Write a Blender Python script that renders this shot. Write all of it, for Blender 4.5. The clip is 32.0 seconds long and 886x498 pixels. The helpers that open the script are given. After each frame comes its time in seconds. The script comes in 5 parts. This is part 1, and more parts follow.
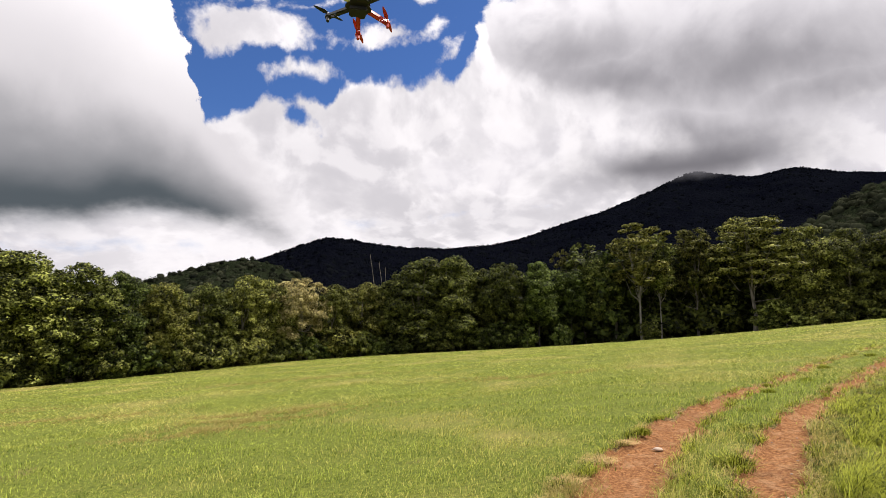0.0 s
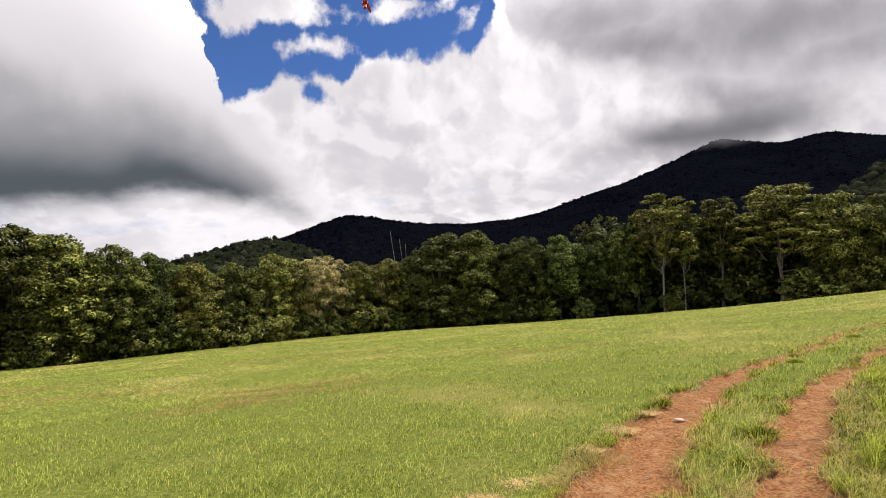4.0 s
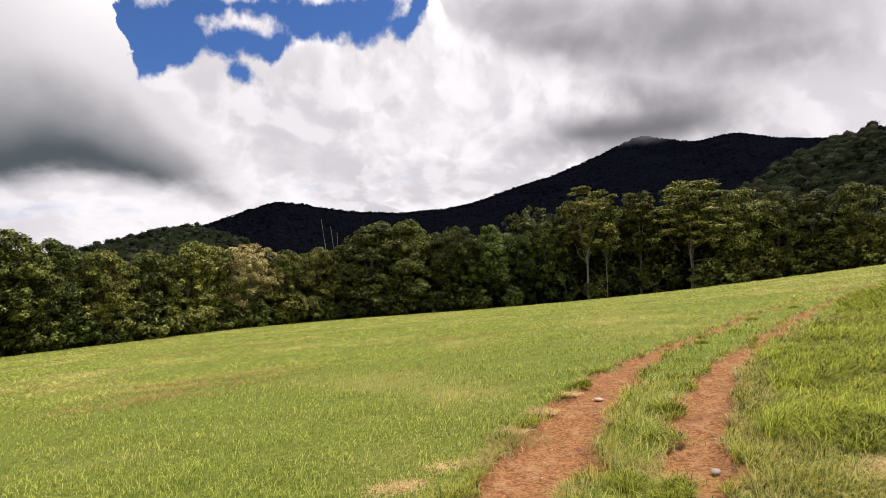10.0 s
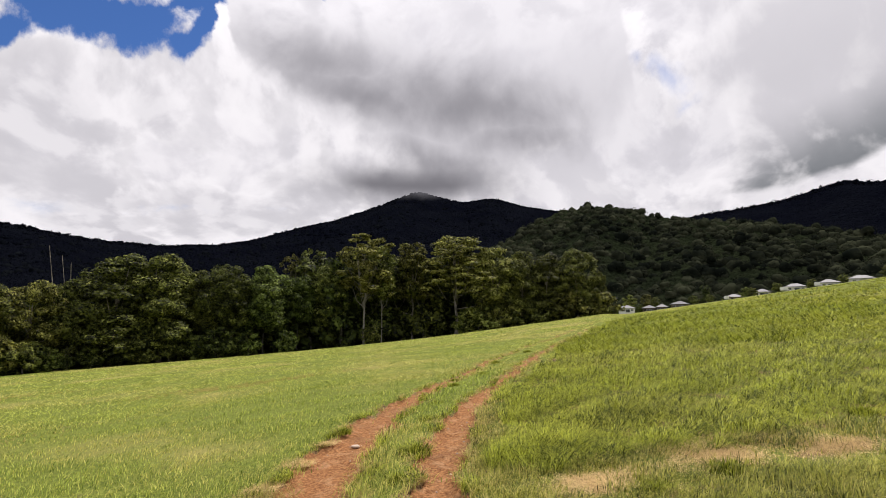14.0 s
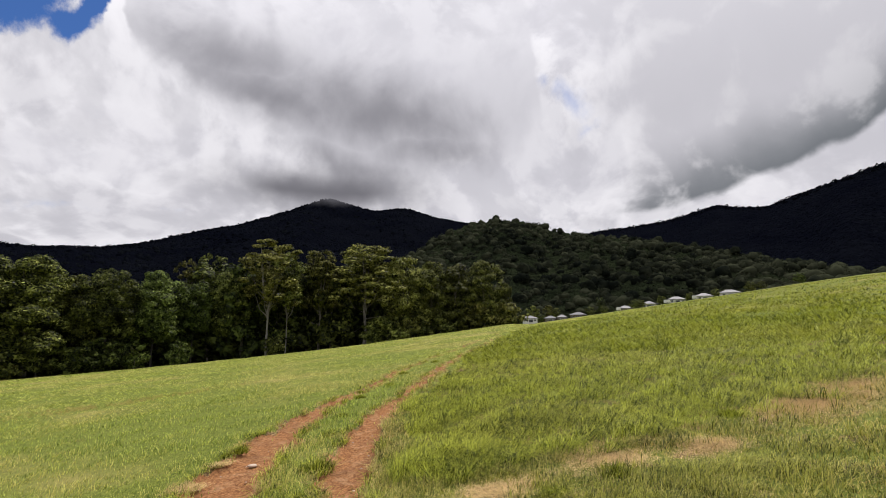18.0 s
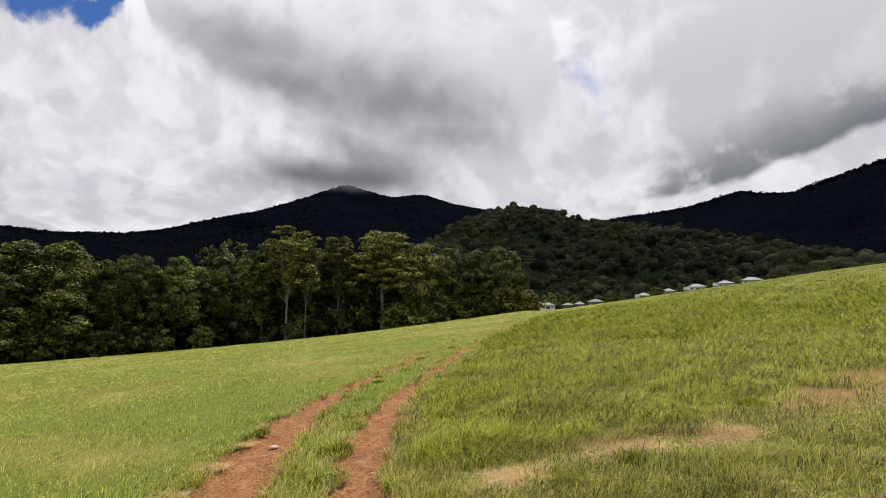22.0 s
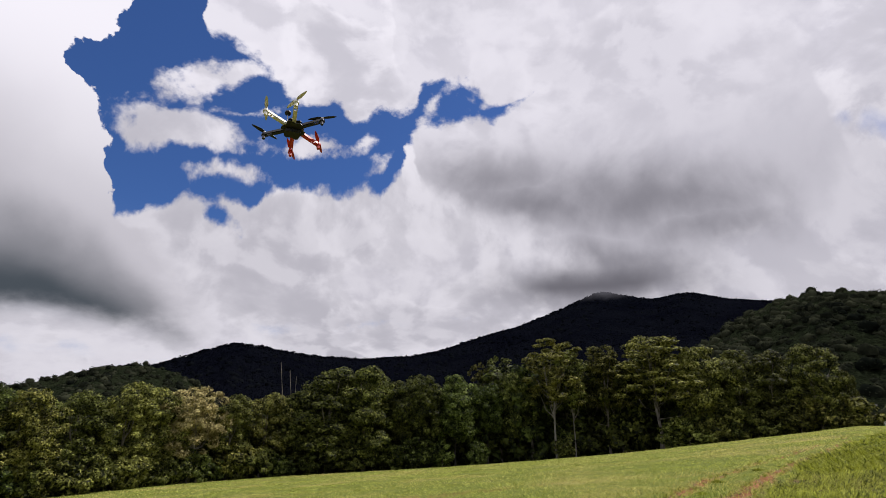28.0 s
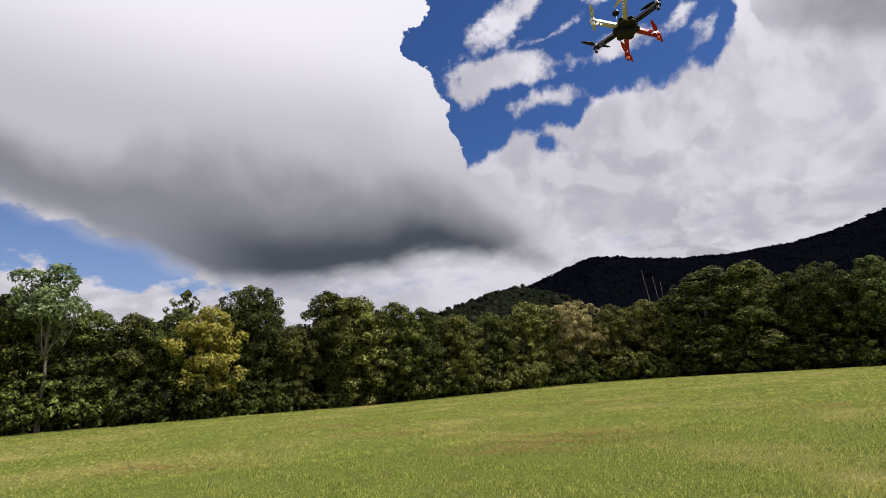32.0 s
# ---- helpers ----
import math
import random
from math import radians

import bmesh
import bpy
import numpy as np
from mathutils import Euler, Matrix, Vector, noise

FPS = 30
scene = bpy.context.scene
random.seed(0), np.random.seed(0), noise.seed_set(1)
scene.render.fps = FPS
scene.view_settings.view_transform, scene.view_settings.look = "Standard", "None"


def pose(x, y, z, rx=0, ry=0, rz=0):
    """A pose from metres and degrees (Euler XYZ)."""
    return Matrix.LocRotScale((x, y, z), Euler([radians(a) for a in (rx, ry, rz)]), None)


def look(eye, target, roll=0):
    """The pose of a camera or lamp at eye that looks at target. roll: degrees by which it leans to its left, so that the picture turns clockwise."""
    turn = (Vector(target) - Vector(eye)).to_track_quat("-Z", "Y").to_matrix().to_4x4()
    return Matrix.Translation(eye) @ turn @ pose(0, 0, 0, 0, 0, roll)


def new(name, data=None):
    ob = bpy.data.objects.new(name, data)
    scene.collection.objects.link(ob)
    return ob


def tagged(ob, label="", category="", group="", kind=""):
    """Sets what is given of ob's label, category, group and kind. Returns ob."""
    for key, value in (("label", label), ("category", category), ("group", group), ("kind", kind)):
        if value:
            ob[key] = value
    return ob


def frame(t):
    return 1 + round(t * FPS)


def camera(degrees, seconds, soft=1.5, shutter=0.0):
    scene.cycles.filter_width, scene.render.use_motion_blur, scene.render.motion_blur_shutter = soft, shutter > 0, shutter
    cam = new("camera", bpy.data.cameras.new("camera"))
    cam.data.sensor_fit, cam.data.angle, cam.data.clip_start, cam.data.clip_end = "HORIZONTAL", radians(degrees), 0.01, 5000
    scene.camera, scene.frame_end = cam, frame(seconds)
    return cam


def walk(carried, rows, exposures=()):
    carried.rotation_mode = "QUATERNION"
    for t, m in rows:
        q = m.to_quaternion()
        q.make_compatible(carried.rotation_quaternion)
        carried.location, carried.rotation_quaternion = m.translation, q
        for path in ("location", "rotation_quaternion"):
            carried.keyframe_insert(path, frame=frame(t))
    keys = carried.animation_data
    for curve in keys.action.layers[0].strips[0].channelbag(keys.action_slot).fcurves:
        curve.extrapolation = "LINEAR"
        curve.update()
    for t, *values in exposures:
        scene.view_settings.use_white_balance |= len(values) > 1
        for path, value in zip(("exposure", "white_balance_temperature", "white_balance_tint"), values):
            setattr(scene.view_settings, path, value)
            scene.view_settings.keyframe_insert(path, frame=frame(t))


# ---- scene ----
# The camera stands on a farm field, 1.7 m above the ground, and turns where it stands.
# The world's origin is on the ground under it; y points at the middle of the first view.
cam = camera(82.1, 32.0, soft=0.85)
ROWS = [
    (0.0, 0.000, 0.000, 1.700, 97.60, 0.00, 0.00),
    (0.5, 0.008, 0.047, 1.679, 96.60, 0.29, -0.80),
    (1.0, 0.026, 0.063, 1.672, 96.12, 0.31, -0.81),
    (1.5, 0.031, 0.049, 1.676, 95.51, 0.39, 0.37),
    (2.0, 0.026, 0.032, 1.686, 94.85, 0.78, 1.18),
    (2.5, 0.017, 0.023, 1.682, 94.75, 0.75, 1.71),
    (3.0, 0.036, 0.026, 1.686, 94.73, 0.85, 1.99),
    (3.5, 0.046, 0.031, 1.690, 94.85, 0.91, 2.40),
    (5.5, 0.067, 0.099, 1.648, 94.86, 0.51, 1.70),
    (6.0, 0.065, 0.104, 1.650, 94.61, 0.54, 1.25),
    (6.5, 0.055, 0.103, 1.657, 94.50, 0.40, 1.51),
    (7.0, 0.055, 0.091, 1.662, 94.38, 0.32, 1.81),
    (7.5, 0.041, 0.052, 1.670, 94.38, 0.34, 0.93),
    (8.0, 0.049, 0.058, 1.661, 94.18, 0.53, -0.39),
    (8.5, 0.046, 0.040, 1.673, 94.03, 0.74, -1.26),
    (9.0, 0.070, 0.074, 1.661, 93.93, 0.94, -2.45),
    (9.5, 0.112, 0.139, 1.632, 93.75, 0.97, -3.60),
    (10.0, 0.129, 0.166, 1.626, 93.52, 1.02, -5.14),
    (10.5, 0.127, 0.160, 1.650, 93.58, 1.21, -9.22),
    (11.0, 0.146, 0.122, 1.668, 93.88, 0.93, -13.37),
    (11.5, 0.207, 0.075, 1.673, 94.32, 0.02, -15.53),
    (12.0, 0.255, 0.058, 1.676, 94.87, -0.84, -17.73),
    (12.5, 0.236, 0.025, 1.686, 95.96, -0.92, -20.34),
    (13.0, 0.244, 0.005, 1.688, 96.89, -0.92, -23.55),
    (13.5, 0.233, -0.043, 1.689, 97.70, -0.55, -26.89),
    (14.0, 0.233, -0.069, 1.682, 98.19, 0.24, -29.69),
    (14.5, 0.213, -0.076, 1.677, 98.63, 0.52, -31.49),
    (15.0, 0.214, -0.081, 1.675, 99.08, 0.48, -32.61),
    (15.5, 0.234, -0.093, 1.675, 99.27, 0.84, -35.60),
    (17.5, 0.245, -0.061, 1.706, 99.33, 0.20, -40.40),
    (18.0, 0.250, -0.059, 1.707, 99.21, 0.28, -39.80),
    (18.5, 0.243, -0.065, 1.709, 99.08, 0.35, -39.04),
    (19.0, 0.240, -0.066, 1.708, 99.03, 0.51, -38.39),
    (19.5, 0.233, -0.064, 1.707, 98.78, 0.42, -38.38),
    (20.0, 0.239, -0.055, 1.706, 98.47, 0.17, -38.78),
    (20.5, 0.235, -0.058, 1.706, 98.27, -0.13, -39.05),
    (21.0, 0.236, -0.066, 1.711, 98.23, -0.17, -38.97),
    (21.5, 0.240, -0.059, 1.707, 98.01, -0.18, -38.62),
    (22.0, 0.244, -0.054, 1.704, 97.69, -0.08, -37.92),
    (22.5, 0.234, -0.058, 1.703, 97.16, -0.28, -36.87),
    (23.0, 0.241, -0.055, 1.703, 96.75, -0.22, -36.45),
    (23.5, 0.245, -0.051, 1.702, 96.61, -0.14, -35.96),
    (24.0, 0.229, -0.045, 1.707, 96.86, -0.17, -34.41),
    (24.5, 0.231, -0.044, 1.714, 97.66, -0.04, -31.50),
    (25.0, 0.209, -0.034, 1.713, 98.98, -0.06, -27.39),
    (25.5, 0.147, 0.024, 1.701, 100.59, 0.16, -24.71),
    (26.0, 0.062, -0.080, 1.724, 102.39, 0.12, -20.25),
    (26.5, -0.051, -0.125, 1.705, 104.42, -0.59, -15.24),
    (28.5, 0.060, -0.375, 1.570, 111.36, -0.17, -6.85),
    (29.0, 0.017, -0.344, 1.594, 112.12, -0.94, -1.28),
    (29.5, -0.033, -0.303, 1.617, 109.38, -3.12, 10.05),
    (30.0, -0.085, -0.259, 1.641, 106.29, -2.35, 18.79),
    (30.5, -0.134, -0.223, 1.664, 104.74, -0.88, 23.12),
    (31.0, -0.188, -0.182, 1.688, 102.74, 0.97, 26.08),
    (31.5, -0.195, -0.202, 1.701, 101.42, 1.97, 28.47),
    (32.0, -0.206, -0.228, 1.712, 100.72, 2.48, 29.84),
]
walk(cam, [(t, pose(x, y, z, rx, ry, rz)) for t, x, y, z, rx, ry, rz in ROWS],
     exposures=[(0.0, 0.05, 6500, 15), (10.0, 0.05, 6500, 15), (13.0, 0.0, 6450, 15), (18.0, -0.19, 6300, 14), (21.5, -0.19, 6300, 14), (23.0, -0.06, 6380, 14), (24.3, -0.04, 6380, 14), (26.0, -0.33, 6250, 17), (28.5, -0.42, 6200, 18), (32.0, -0.46, 6150, 18)])

# ---- light: a high sun ahead on the right, and a sky of broken cloud ----
SUN_AZ, SUN_EL = 70.0, 59.0


def direction(az, el):
    """The unit vector towards a bearing (degrees to the right of y) and a height above the horizon."""
    a, e = radians(az), radians(el)
    return Vector((math.sin(a) * math.cos(e), math.cos(a) * math.cos(e), math.sin(e)))


sun_data = bpy.data.lights.new("sun", "SUN")
sun_data.energy, sun_data.angle, sun_data.color = 4.8, radians(0.6), (1.0, 0.94, 0.84)
sun = new("sun", sun_data)
sun.matrix_world = look(direction(SUN_AZ, SUN_EL) * 100, (0, 0, 0))


class Nodes:
    """Short forms to write node trees."""

    def __init__(self, tree):
        self.t = tree
        tree.nodes.clear()

    def put(self, v, socket):
        if v is None:
            return
        if isinstance(v, bpy.types.NodeSocket):
            self.t.links.new(v, socket)
        else:
            socket.default_value = v

    def node(self, kind, **sets):
        n = self.t.nodes.new(kind)
        if "op" in sets:
            n.operation = sets["op"]
        return n

    def math(self, op, a, b=None, c=None, clamp=False):
        n = self.node("ShaderNodeMath", op=op)
        n.use_clamp = clamp
        for v, s in zip((a, b, c), n.inputs):
            self.put(v, s)
        return n.outputs[0]

    def vec(self, op, a, b=None):
        n = self.node("ShaderNodeVectorMath", op=op)
        self.put(a, n.inputs[0])
        self.put(b, n.inputs[1])
        return n.outputs["Value"] if op in ("LENGTH", "DOT_PRODUCT") else n.outputs[0]

    def scale(self, a, s):
        n = self.node("ShaderNodeVectorMath", op="SCALE")
        self.put(a, n.inputs[0])
        self.put(s, n.inputs["Scale"])
        return n.outputs[0]

    def xyz(self, v):
        n = self.node("ShaderNodeSeparateXYZ")
        self.put(v, n.inputs[0])
        return n.outputs

    def join(self, x, y, z):
        n = self.node("ShaderNodeCombineXYZ")
        for v, s in zip((x, y, z), n.inputs):
            self.put(v, s)
        return n.outputs[0]

    def noise(self, vector, scale, detail=4.0, rough=0.55, distortion=0.0, colour=False):
        n = self.node("ShaderNodeTexNoise")
        self.put(vector, n.inputs["Vector"])
        for k, v in (("Scale", scale), ("Detail", detail), ("Roughness", rough), ("Distortion", distortion)):
            self.put(v, n.inputs[k])
        return n.outputs["Color" if colour else "Fac"]

    def voronoi(self, vector, scale, out="Distance"):
        n = self.node("ShaderNodeTexVoronoi")
        self.put(vector, n.inputs["Vector"])
        self.put(scale, n.inputs["Scale"])
        return n.outputs[out]

    def ramp(self, v, lo, hi, a=0.0, b=1.0):
        n = self.node("ShaderNodeMapRange")
        n.interpolation_type = "SMOOTHSTEP"
        for x, s in zip((v, lo, hi, a, b), n.inputs):
            self.put(x, s)
        return n.outputs[0]

    def mix(self, f, a, b):
        n = self.node("ShaderNodeMix")
        n.data_type = "RGBA"
        self.put(f, n.inputs[0])
        for v, s in ((a, n.inputs[6]), (b, n.inputs[7])):
            self.put((*v, 1.0) if isinstance(v, tuple) and len(v) == 3 else v, s)
        return n.outputs[2]

    def bump(self, height, strength, distance):
        n = self.node("ShaderNodeBump")
        self.put(height, n.inputs["Height"])
        self.put(strength, n.inputs["Strength"])
        self.put(distance, n.inputs["Distance"])
        return n.outputs[0]


# the sky's shapes, in degrees: rows (bearing, height, half width, half height, tilt)
PUFF = ((-22.4, 28.8, 6.2, 1.75, 4), (-20.0, 34.2, 5.8, 1.15, 33), (-6.4, 30.3, 3.4, 0.45, 13), (-16.2, 25.6, 2.0, 0.4, 6), (-15.4, 32.2, 1.8, 0.15, 12), (0.6, 29.4, 1.2, 0.3, 40), (8.6, 35.6, 2.0, 0.5, 42), (14.0, 37.9, 1.6, 0.8, 30),
        (-64.0, 13.8, 5.0, 0.3, -12))
BLUE = ((-63.0, 9.4, 9.0, 2.8, -14), (-74.0, 10.5, 8.0, 3.0, 0), (-16.2, 21.4, 1.6, 0.7, -30))
THIN = ((54.6, 24.9, 2.8, 1.9, -30), (51.6, 26.4, 0.8, 0.8, 0), (56.0, 21.6, 2.0, 0.4, 10), (-9.0, 9.9, 2.4, 0.35, 0), (0.6, 10.8, 4.0, 0.2, 6), (-35.5, 6.9, 7.0, 0.45, 0), (-50.0, 6.0, 9.0, 0.6, 0))
CORE = ((33.0, 24.0, 14.0, 4.4, -6), (38.0, 20.0, 9.0, 2.8, 0), (21.0, 24.6, 9.0, 2.6, -10), (27.0, 17.6, 10.0, 3.2, 0), (16.0, 28.0, 8.0, 2.0, 0))
# edges of the great clouds, as rows (bearing, height) or, for the western one's flank, (height, bearing)
WEST_FOOT = ((-84, 16.5), (-74, 14.4), (-68, 13.0), (-62, 11.0), (-57, 8.6), (-52, 7.4), (-46, 7.0), (-38, 8.2), (-30, 10.2), (-23.4, 9.7), (-16, 7.8))
WEST_FLANK = ((7, -15.0), (11, -16.2), (14.5, -17.8), (18, -20.8), (20.4, -25.4), (22.5, -26.4), (26, -28.2), (30, -30.2), (31.6, -32.2), (33.2, -32.0), (35.5, -30.2), (40, -29.2), (48, -26.0))
GAP_FOOT = ((-30, 20.2), (-25, 20.4), (-20, 22.0), (-16, 23.2), (-13.4, 23.4), (-11.5, 25.4), (-8.5, 26.1), (-5, 25.8), (-1.6, 26.8), (0.8, 26.3), (3.0, 28.6), (4.4, 31.6), (7.0, 33.2), (10.5, 33.8), (14, 34.6), (19, 36.4), (28, 41.0))
TOP_FOOT = ((-34, 62.0), (-24, 50.0), (-21.8, 43.0), (-20.4, 39.4), (-16, 38.4), (-13, 36.8), (-9.4, 34.2), (-4.8, 34.9), (-1.5, 33.6), (0.6, 34.5), (5.2, 34.6), (7.8, 37.2), (11, 37.6), (15, 36.4), (20, 36.2), (30, 38.0))
MIDDLE_FOOT = ((1, 46.0), (4, 34.0), (6.2, 27.0), (9, 25.2), (13, 23.4), (17.6, 21.4), (21, 19.4), (24, 16.6), (27, 14.4), (38, 15.0), (43.7, 16.8), (47.5, 18.6), (50, 22.0), (52, 32.0), (56, 50.0))
EAST_FOOT = ((44, 16.0), (52, 13.8), (58, 12.4), (65, 12.4), (69.2, 13.3), (74, 14.8), (78.5, 16.4), (84, 18.6), (96, 24.0))


def make_world():
    world = bpy.data.worlds.new("sky")
    scene.world = world
    world.use_nodes = True
    n = Nodes(world.node_tree)
    way = n.vec("NORMALIZE", n.node("ShaderNodeTexCoord").outputs["Generated"])
    x, y, z = n.xyz(way)
    az = n.math("MULTIPLY", n.math("ARCTAN2", x, y), 180 / math.pi)
    el = n.math("MULTIPLY", n.math("ARCSINE", z), 180 / math.pi)
    # clouds lie flatter towards the horizon
    flat = n.join(x, y, n.math("MULTIPLY", z, n.ramp(el, 5.0, 32.0, 2.1, 1.35)))

    def centred(v):
        return n.math("SUBTRACT", v, 0.5)

    def bend(u, knots):
        """A bent line through rows (where, value)."""
        out = knots[0][1]
        for (u0, v0), (u1, v1) in zip(knots, knots[1:]):
            out = n.math("ADD", n.ramp(u, u0, u1, 0.0, v1 - v0), out)
        return out

    def blob(u, v, a, e, ra, re, tilt):
        """Degrees inside the edge of an oval, roughly."""
        c, s = math.cos(radians(tilt)), math.sin(radians(tilt))
        du, dv = n.math("SUBTRACT", u, a), n.math("SUBTRACT", v, e)
        p = n.math("MULTIPLY_ADD", du, c / ra, n.math("MULTIPLY", dv, s / ra))
        q = n.math("MULTIPLY_ADD", dv, c / re, n.math("MULTIPLY", du, -s / re))
        r = n.math("SQRT", n.math("MULTIPLY_ADD", p, p, n.math("MULTIPLY", q, q)))
        return n.math("MULTIPLY", n.math("SUBTRACT", 1.0, r), re * 1.15)

    def total(rows, u, v):
        out = None
        for row in rows:
            b = blob(u, v, *row)
            out = b if out is None else n.math("MAXIMUM", out, b)
        return out

    def layer(behind, scale, where, cover, soft, rim, body, deep):
        """One bank of cumulus before another: a crisp bright rim that sinks into a soft grey body."""
        p = n.vec("ADD", flat, where)
        f = n.noise(p, scale, 9.0, 0.53, 0.25)
        f = n.math("SUBTRACT", f, n.math("MULTIPLY", centred(n.noise(p, scale * 0.4, 2.0)), -0.7))
        d = n.math("SUBTRACT", f, cover)
        tone = n.mix(n.ramp(d, 0.0, deep), rim, body)
        return n.mix(n.ramp(d, 0.0, soft), behind, tone)

    edge_noise = n.noise(flat, 17.0, 9.0, 0.60, 0.0)
    ragged = centred(edge_noise)
    curl = n.noise(flat, 6.0, 5.0, 0.55, 0.0, True)
    cx, cy, _ = n.xyz(curl)
    cx, cy = centred(cx), centred(cy)
    az_w, el_w = n.math("MULTIPLY_ADD", cx, 7.0, az), n.math("MULTIPLY_ADD", cy, 5.5, el)
    az_e, el_e = n.math("MULTIPLY_ADD", cx, 3.0, az), n.math("MULTIPLY_ADD", cy, 2.2, el)
    soft = centred(n.noise(flat, 2.6, 3.0, 0.5, 0.3))
    cloudy = n.noise(flat, 7.5, 7.0, 0.52, 0.3)
    cloudy_sun = n.noise(n.vec("ADD", flat, (0.030, -0.004, 0.034)), 7.5, 7.0, 0.52, 0.3)
    relief = n.math("SUBTRACT", cloudy, cloudy_sun)

    # the great western cloud: smooth, dark along its foot, bright on its flank and head
    above = n.math("SUBTRACT", el_e, bend(az_e, WEST_FOOT))
    inner = n.math("SUBTRACT", bend(el_w, WEST_FLANK), n.math("MULTIPLY_ADD", cx, 11.0, az))
    inner = n.math("MULTIPLY_ADD", ragged, n.ramp(el, 12.0, 24.0, 2.0, 5.0), inner)
    blur = n.ramp(el, 14.0, 21.5, 5.0, 0.22)
    west = n.math("MULTIPLY", n.ramp(n.math("MULTIPLY_ADD", ragged, 1.8, above), -1.5, 1.8), n.ramp(n.math("DIVIDE", inner, blur), -0.2, 1.0))
    shade_top = n.math("MULTIPLY", n.ramp(az, -47.0, -20.0, 1.0, 0.40), n.ramp(az, -68.0, -50.0, 4.5, 9.5))
    depth = n.math("DIVIDE", n.math("MULTIPLY_ADD", soft, 7.0, n.math("ADD", above, n.ramp(az, -27.0, -15.0, 0.0, 3.0))), shade_top)
    west_col = n.mix(n.ramp(depth, -0.12, 0.14), (0.34, 0.36, 0.385), n.mix(n.ramp(az, -63.0, -47.0), (0.36, 0.375, 0.39), (0.090, 0.110, 0.122)))
    west_col = n.mix(n.ramp(depth, 0.28, 0.90), west_col, (0.33, 0.335, 0.345))
    west_col = n.mix(n.ramp(n.math("MULTIPLY_ADD", relief, -0.6, depth), 0.72, 1.9), west_col, n.mix(n.ramp(el, 22.0, 34.0), (0.74, 0.725, 0.73), (1.02, 1.0, 1.0)))
    glow = n.math("MULTIPLY", n.ramp(n.math("MULTIPLY_ADD", soft, 8.0, inner), 15.0, 0.0), n.ramp(el, 17.0, 27.0))
    west_col = n.mix(n.math("MULTIPLY", glow, 0.85), west_col, (1.0, 0.985, 0.975))
    # blue gaps
    gap = n.math("MINIMUM", n.math("SUBTRACT", el_w, bend(az_w, GAP_FOOT)), n.math("SUBTRACT", bend(az_w, TOP_FOOT), el_w))
    gap = n.math("MINIMUM", gap, 3.0)
    gap = n.math("MINIMUM", gap, n.math("MULTIPLY", total(PUFF, az_w, el_w), -1.0))
    gap = n.math("MAXIMUM", gap, total(BLUE, az_w, el_w))
    gap = n.math("MULTIPLY_ADD", ragged, 4.8, gap)
    # overhead and behind, where the sun stands clear, the cloud is broken
    away = n.math("MAXIMUM", n.ramp(el, 48.0, 60.0), n.ramp(n.math("ABSOLUTE", n.math("SUBTRACT", az, 5.0)), 90.0, 118.0))
    gap = n.math("ADD", gap, n.math("MULTIPLY", away, n.math("MULTIPLY_ADD", cx, 30.0, 5.0)))
    cover = n.math("MAXIMUM", n.ramp(gap, -0.55, 0.55, 1.0, 0.0), west)
    cover = n.math("SUBTRACT", cover, n.ramp(n.math("MULTIPLY_ADD", ragged, 4.0, total(THIN, az_w, el_w)), -0.3, 1.8, 0.0, 0.42))

    # banks of white cumulus behind one another
    cloud = n.mix(n.ramp(soft, -0.14, 0.14), (0.72, 0.71, 0.73), (0.90, 0.885, 0.89))
    cloud = layer(cloud, 3.1, (0.31, 1.72, 0.55), 0.46, 0.060, (0.97, 0.955, 0.95), (0.69, 0.68, 0.695), 0.17)
    cloud = layer(cloud, 5.2, (4.1, 0.2, 2.3), 0.53, 0.060, (0.98, 0.965, 0.96), (0.70, 0.69, 0.705), 0.16)
    light_side = n.ramp(relief, -0.10, 0.10, 0.5, -0.5)
    cloud = n.mix(n.math("MULTIPLY", n.math("MAXIMUM", light_side, 0.0), 0.9), cloud, (1.0, 0.985, 0.975))
    cloud = n.mix(n.math("MULTIPLY", n.math("MAXIMUM", n.math("MULTIPLY", light_side, -1.0), 0.0), 0.5), cloud, (0.50, 0.495, 0.515))
    # a dull grey cloud over the summit and another over the range
    mid_h = n.math("MULTIPLY_ADD", ragged, 2.5, n.math("SUBTRACT", el_w, bend(az_w, MIDDLE_FOOT)))
    middle = n.math("MULTIPLY", n.ramp(mid_h, -0.7, n.ramp(az, 8.0, 22.0, 1.6, 4.0)), n.ramp(el, 25.0, 36.0, 1.0, 0.40))
    east_h = n.math("MULTIPLY_ADD", ragged, 1.0, n.math("SUBTRACT", el_e, bend(az_e, EAST_FOOT)))
    east = n.math("MULTIPLY", n.ramp(east_h, -0.25, 0.7), n.ramp(n.math("MULTIPLY_ADD", soft, 20.0, n.math("MULTIPLY_ADD", relief, 14.0, az_w)), n.ramp(el, 14.0, 26.0, 57.0, 51.0), n.ramp(el, 14.0, 26.0, 66.0, 62.0)))
    veil_m = n.mix(n.ramp(n.math("MULTIPLY_ADD", soft, 6.5, n.math("MULTIPLY_ADD", relief, 6.0, total(CORE, az_w, el_w))), -3.4, 4.2), (0.72, 0.71, 0.725), (0.29, 0.285, 0.302))
    veil_e = n.mix(n.ramp(n.math("MULTIPLY_ADD", soft, 5.0, east_h), -0.6, 7.0), (0.165, 0.182, 0.192), (0.66, 0.65, 0.665))
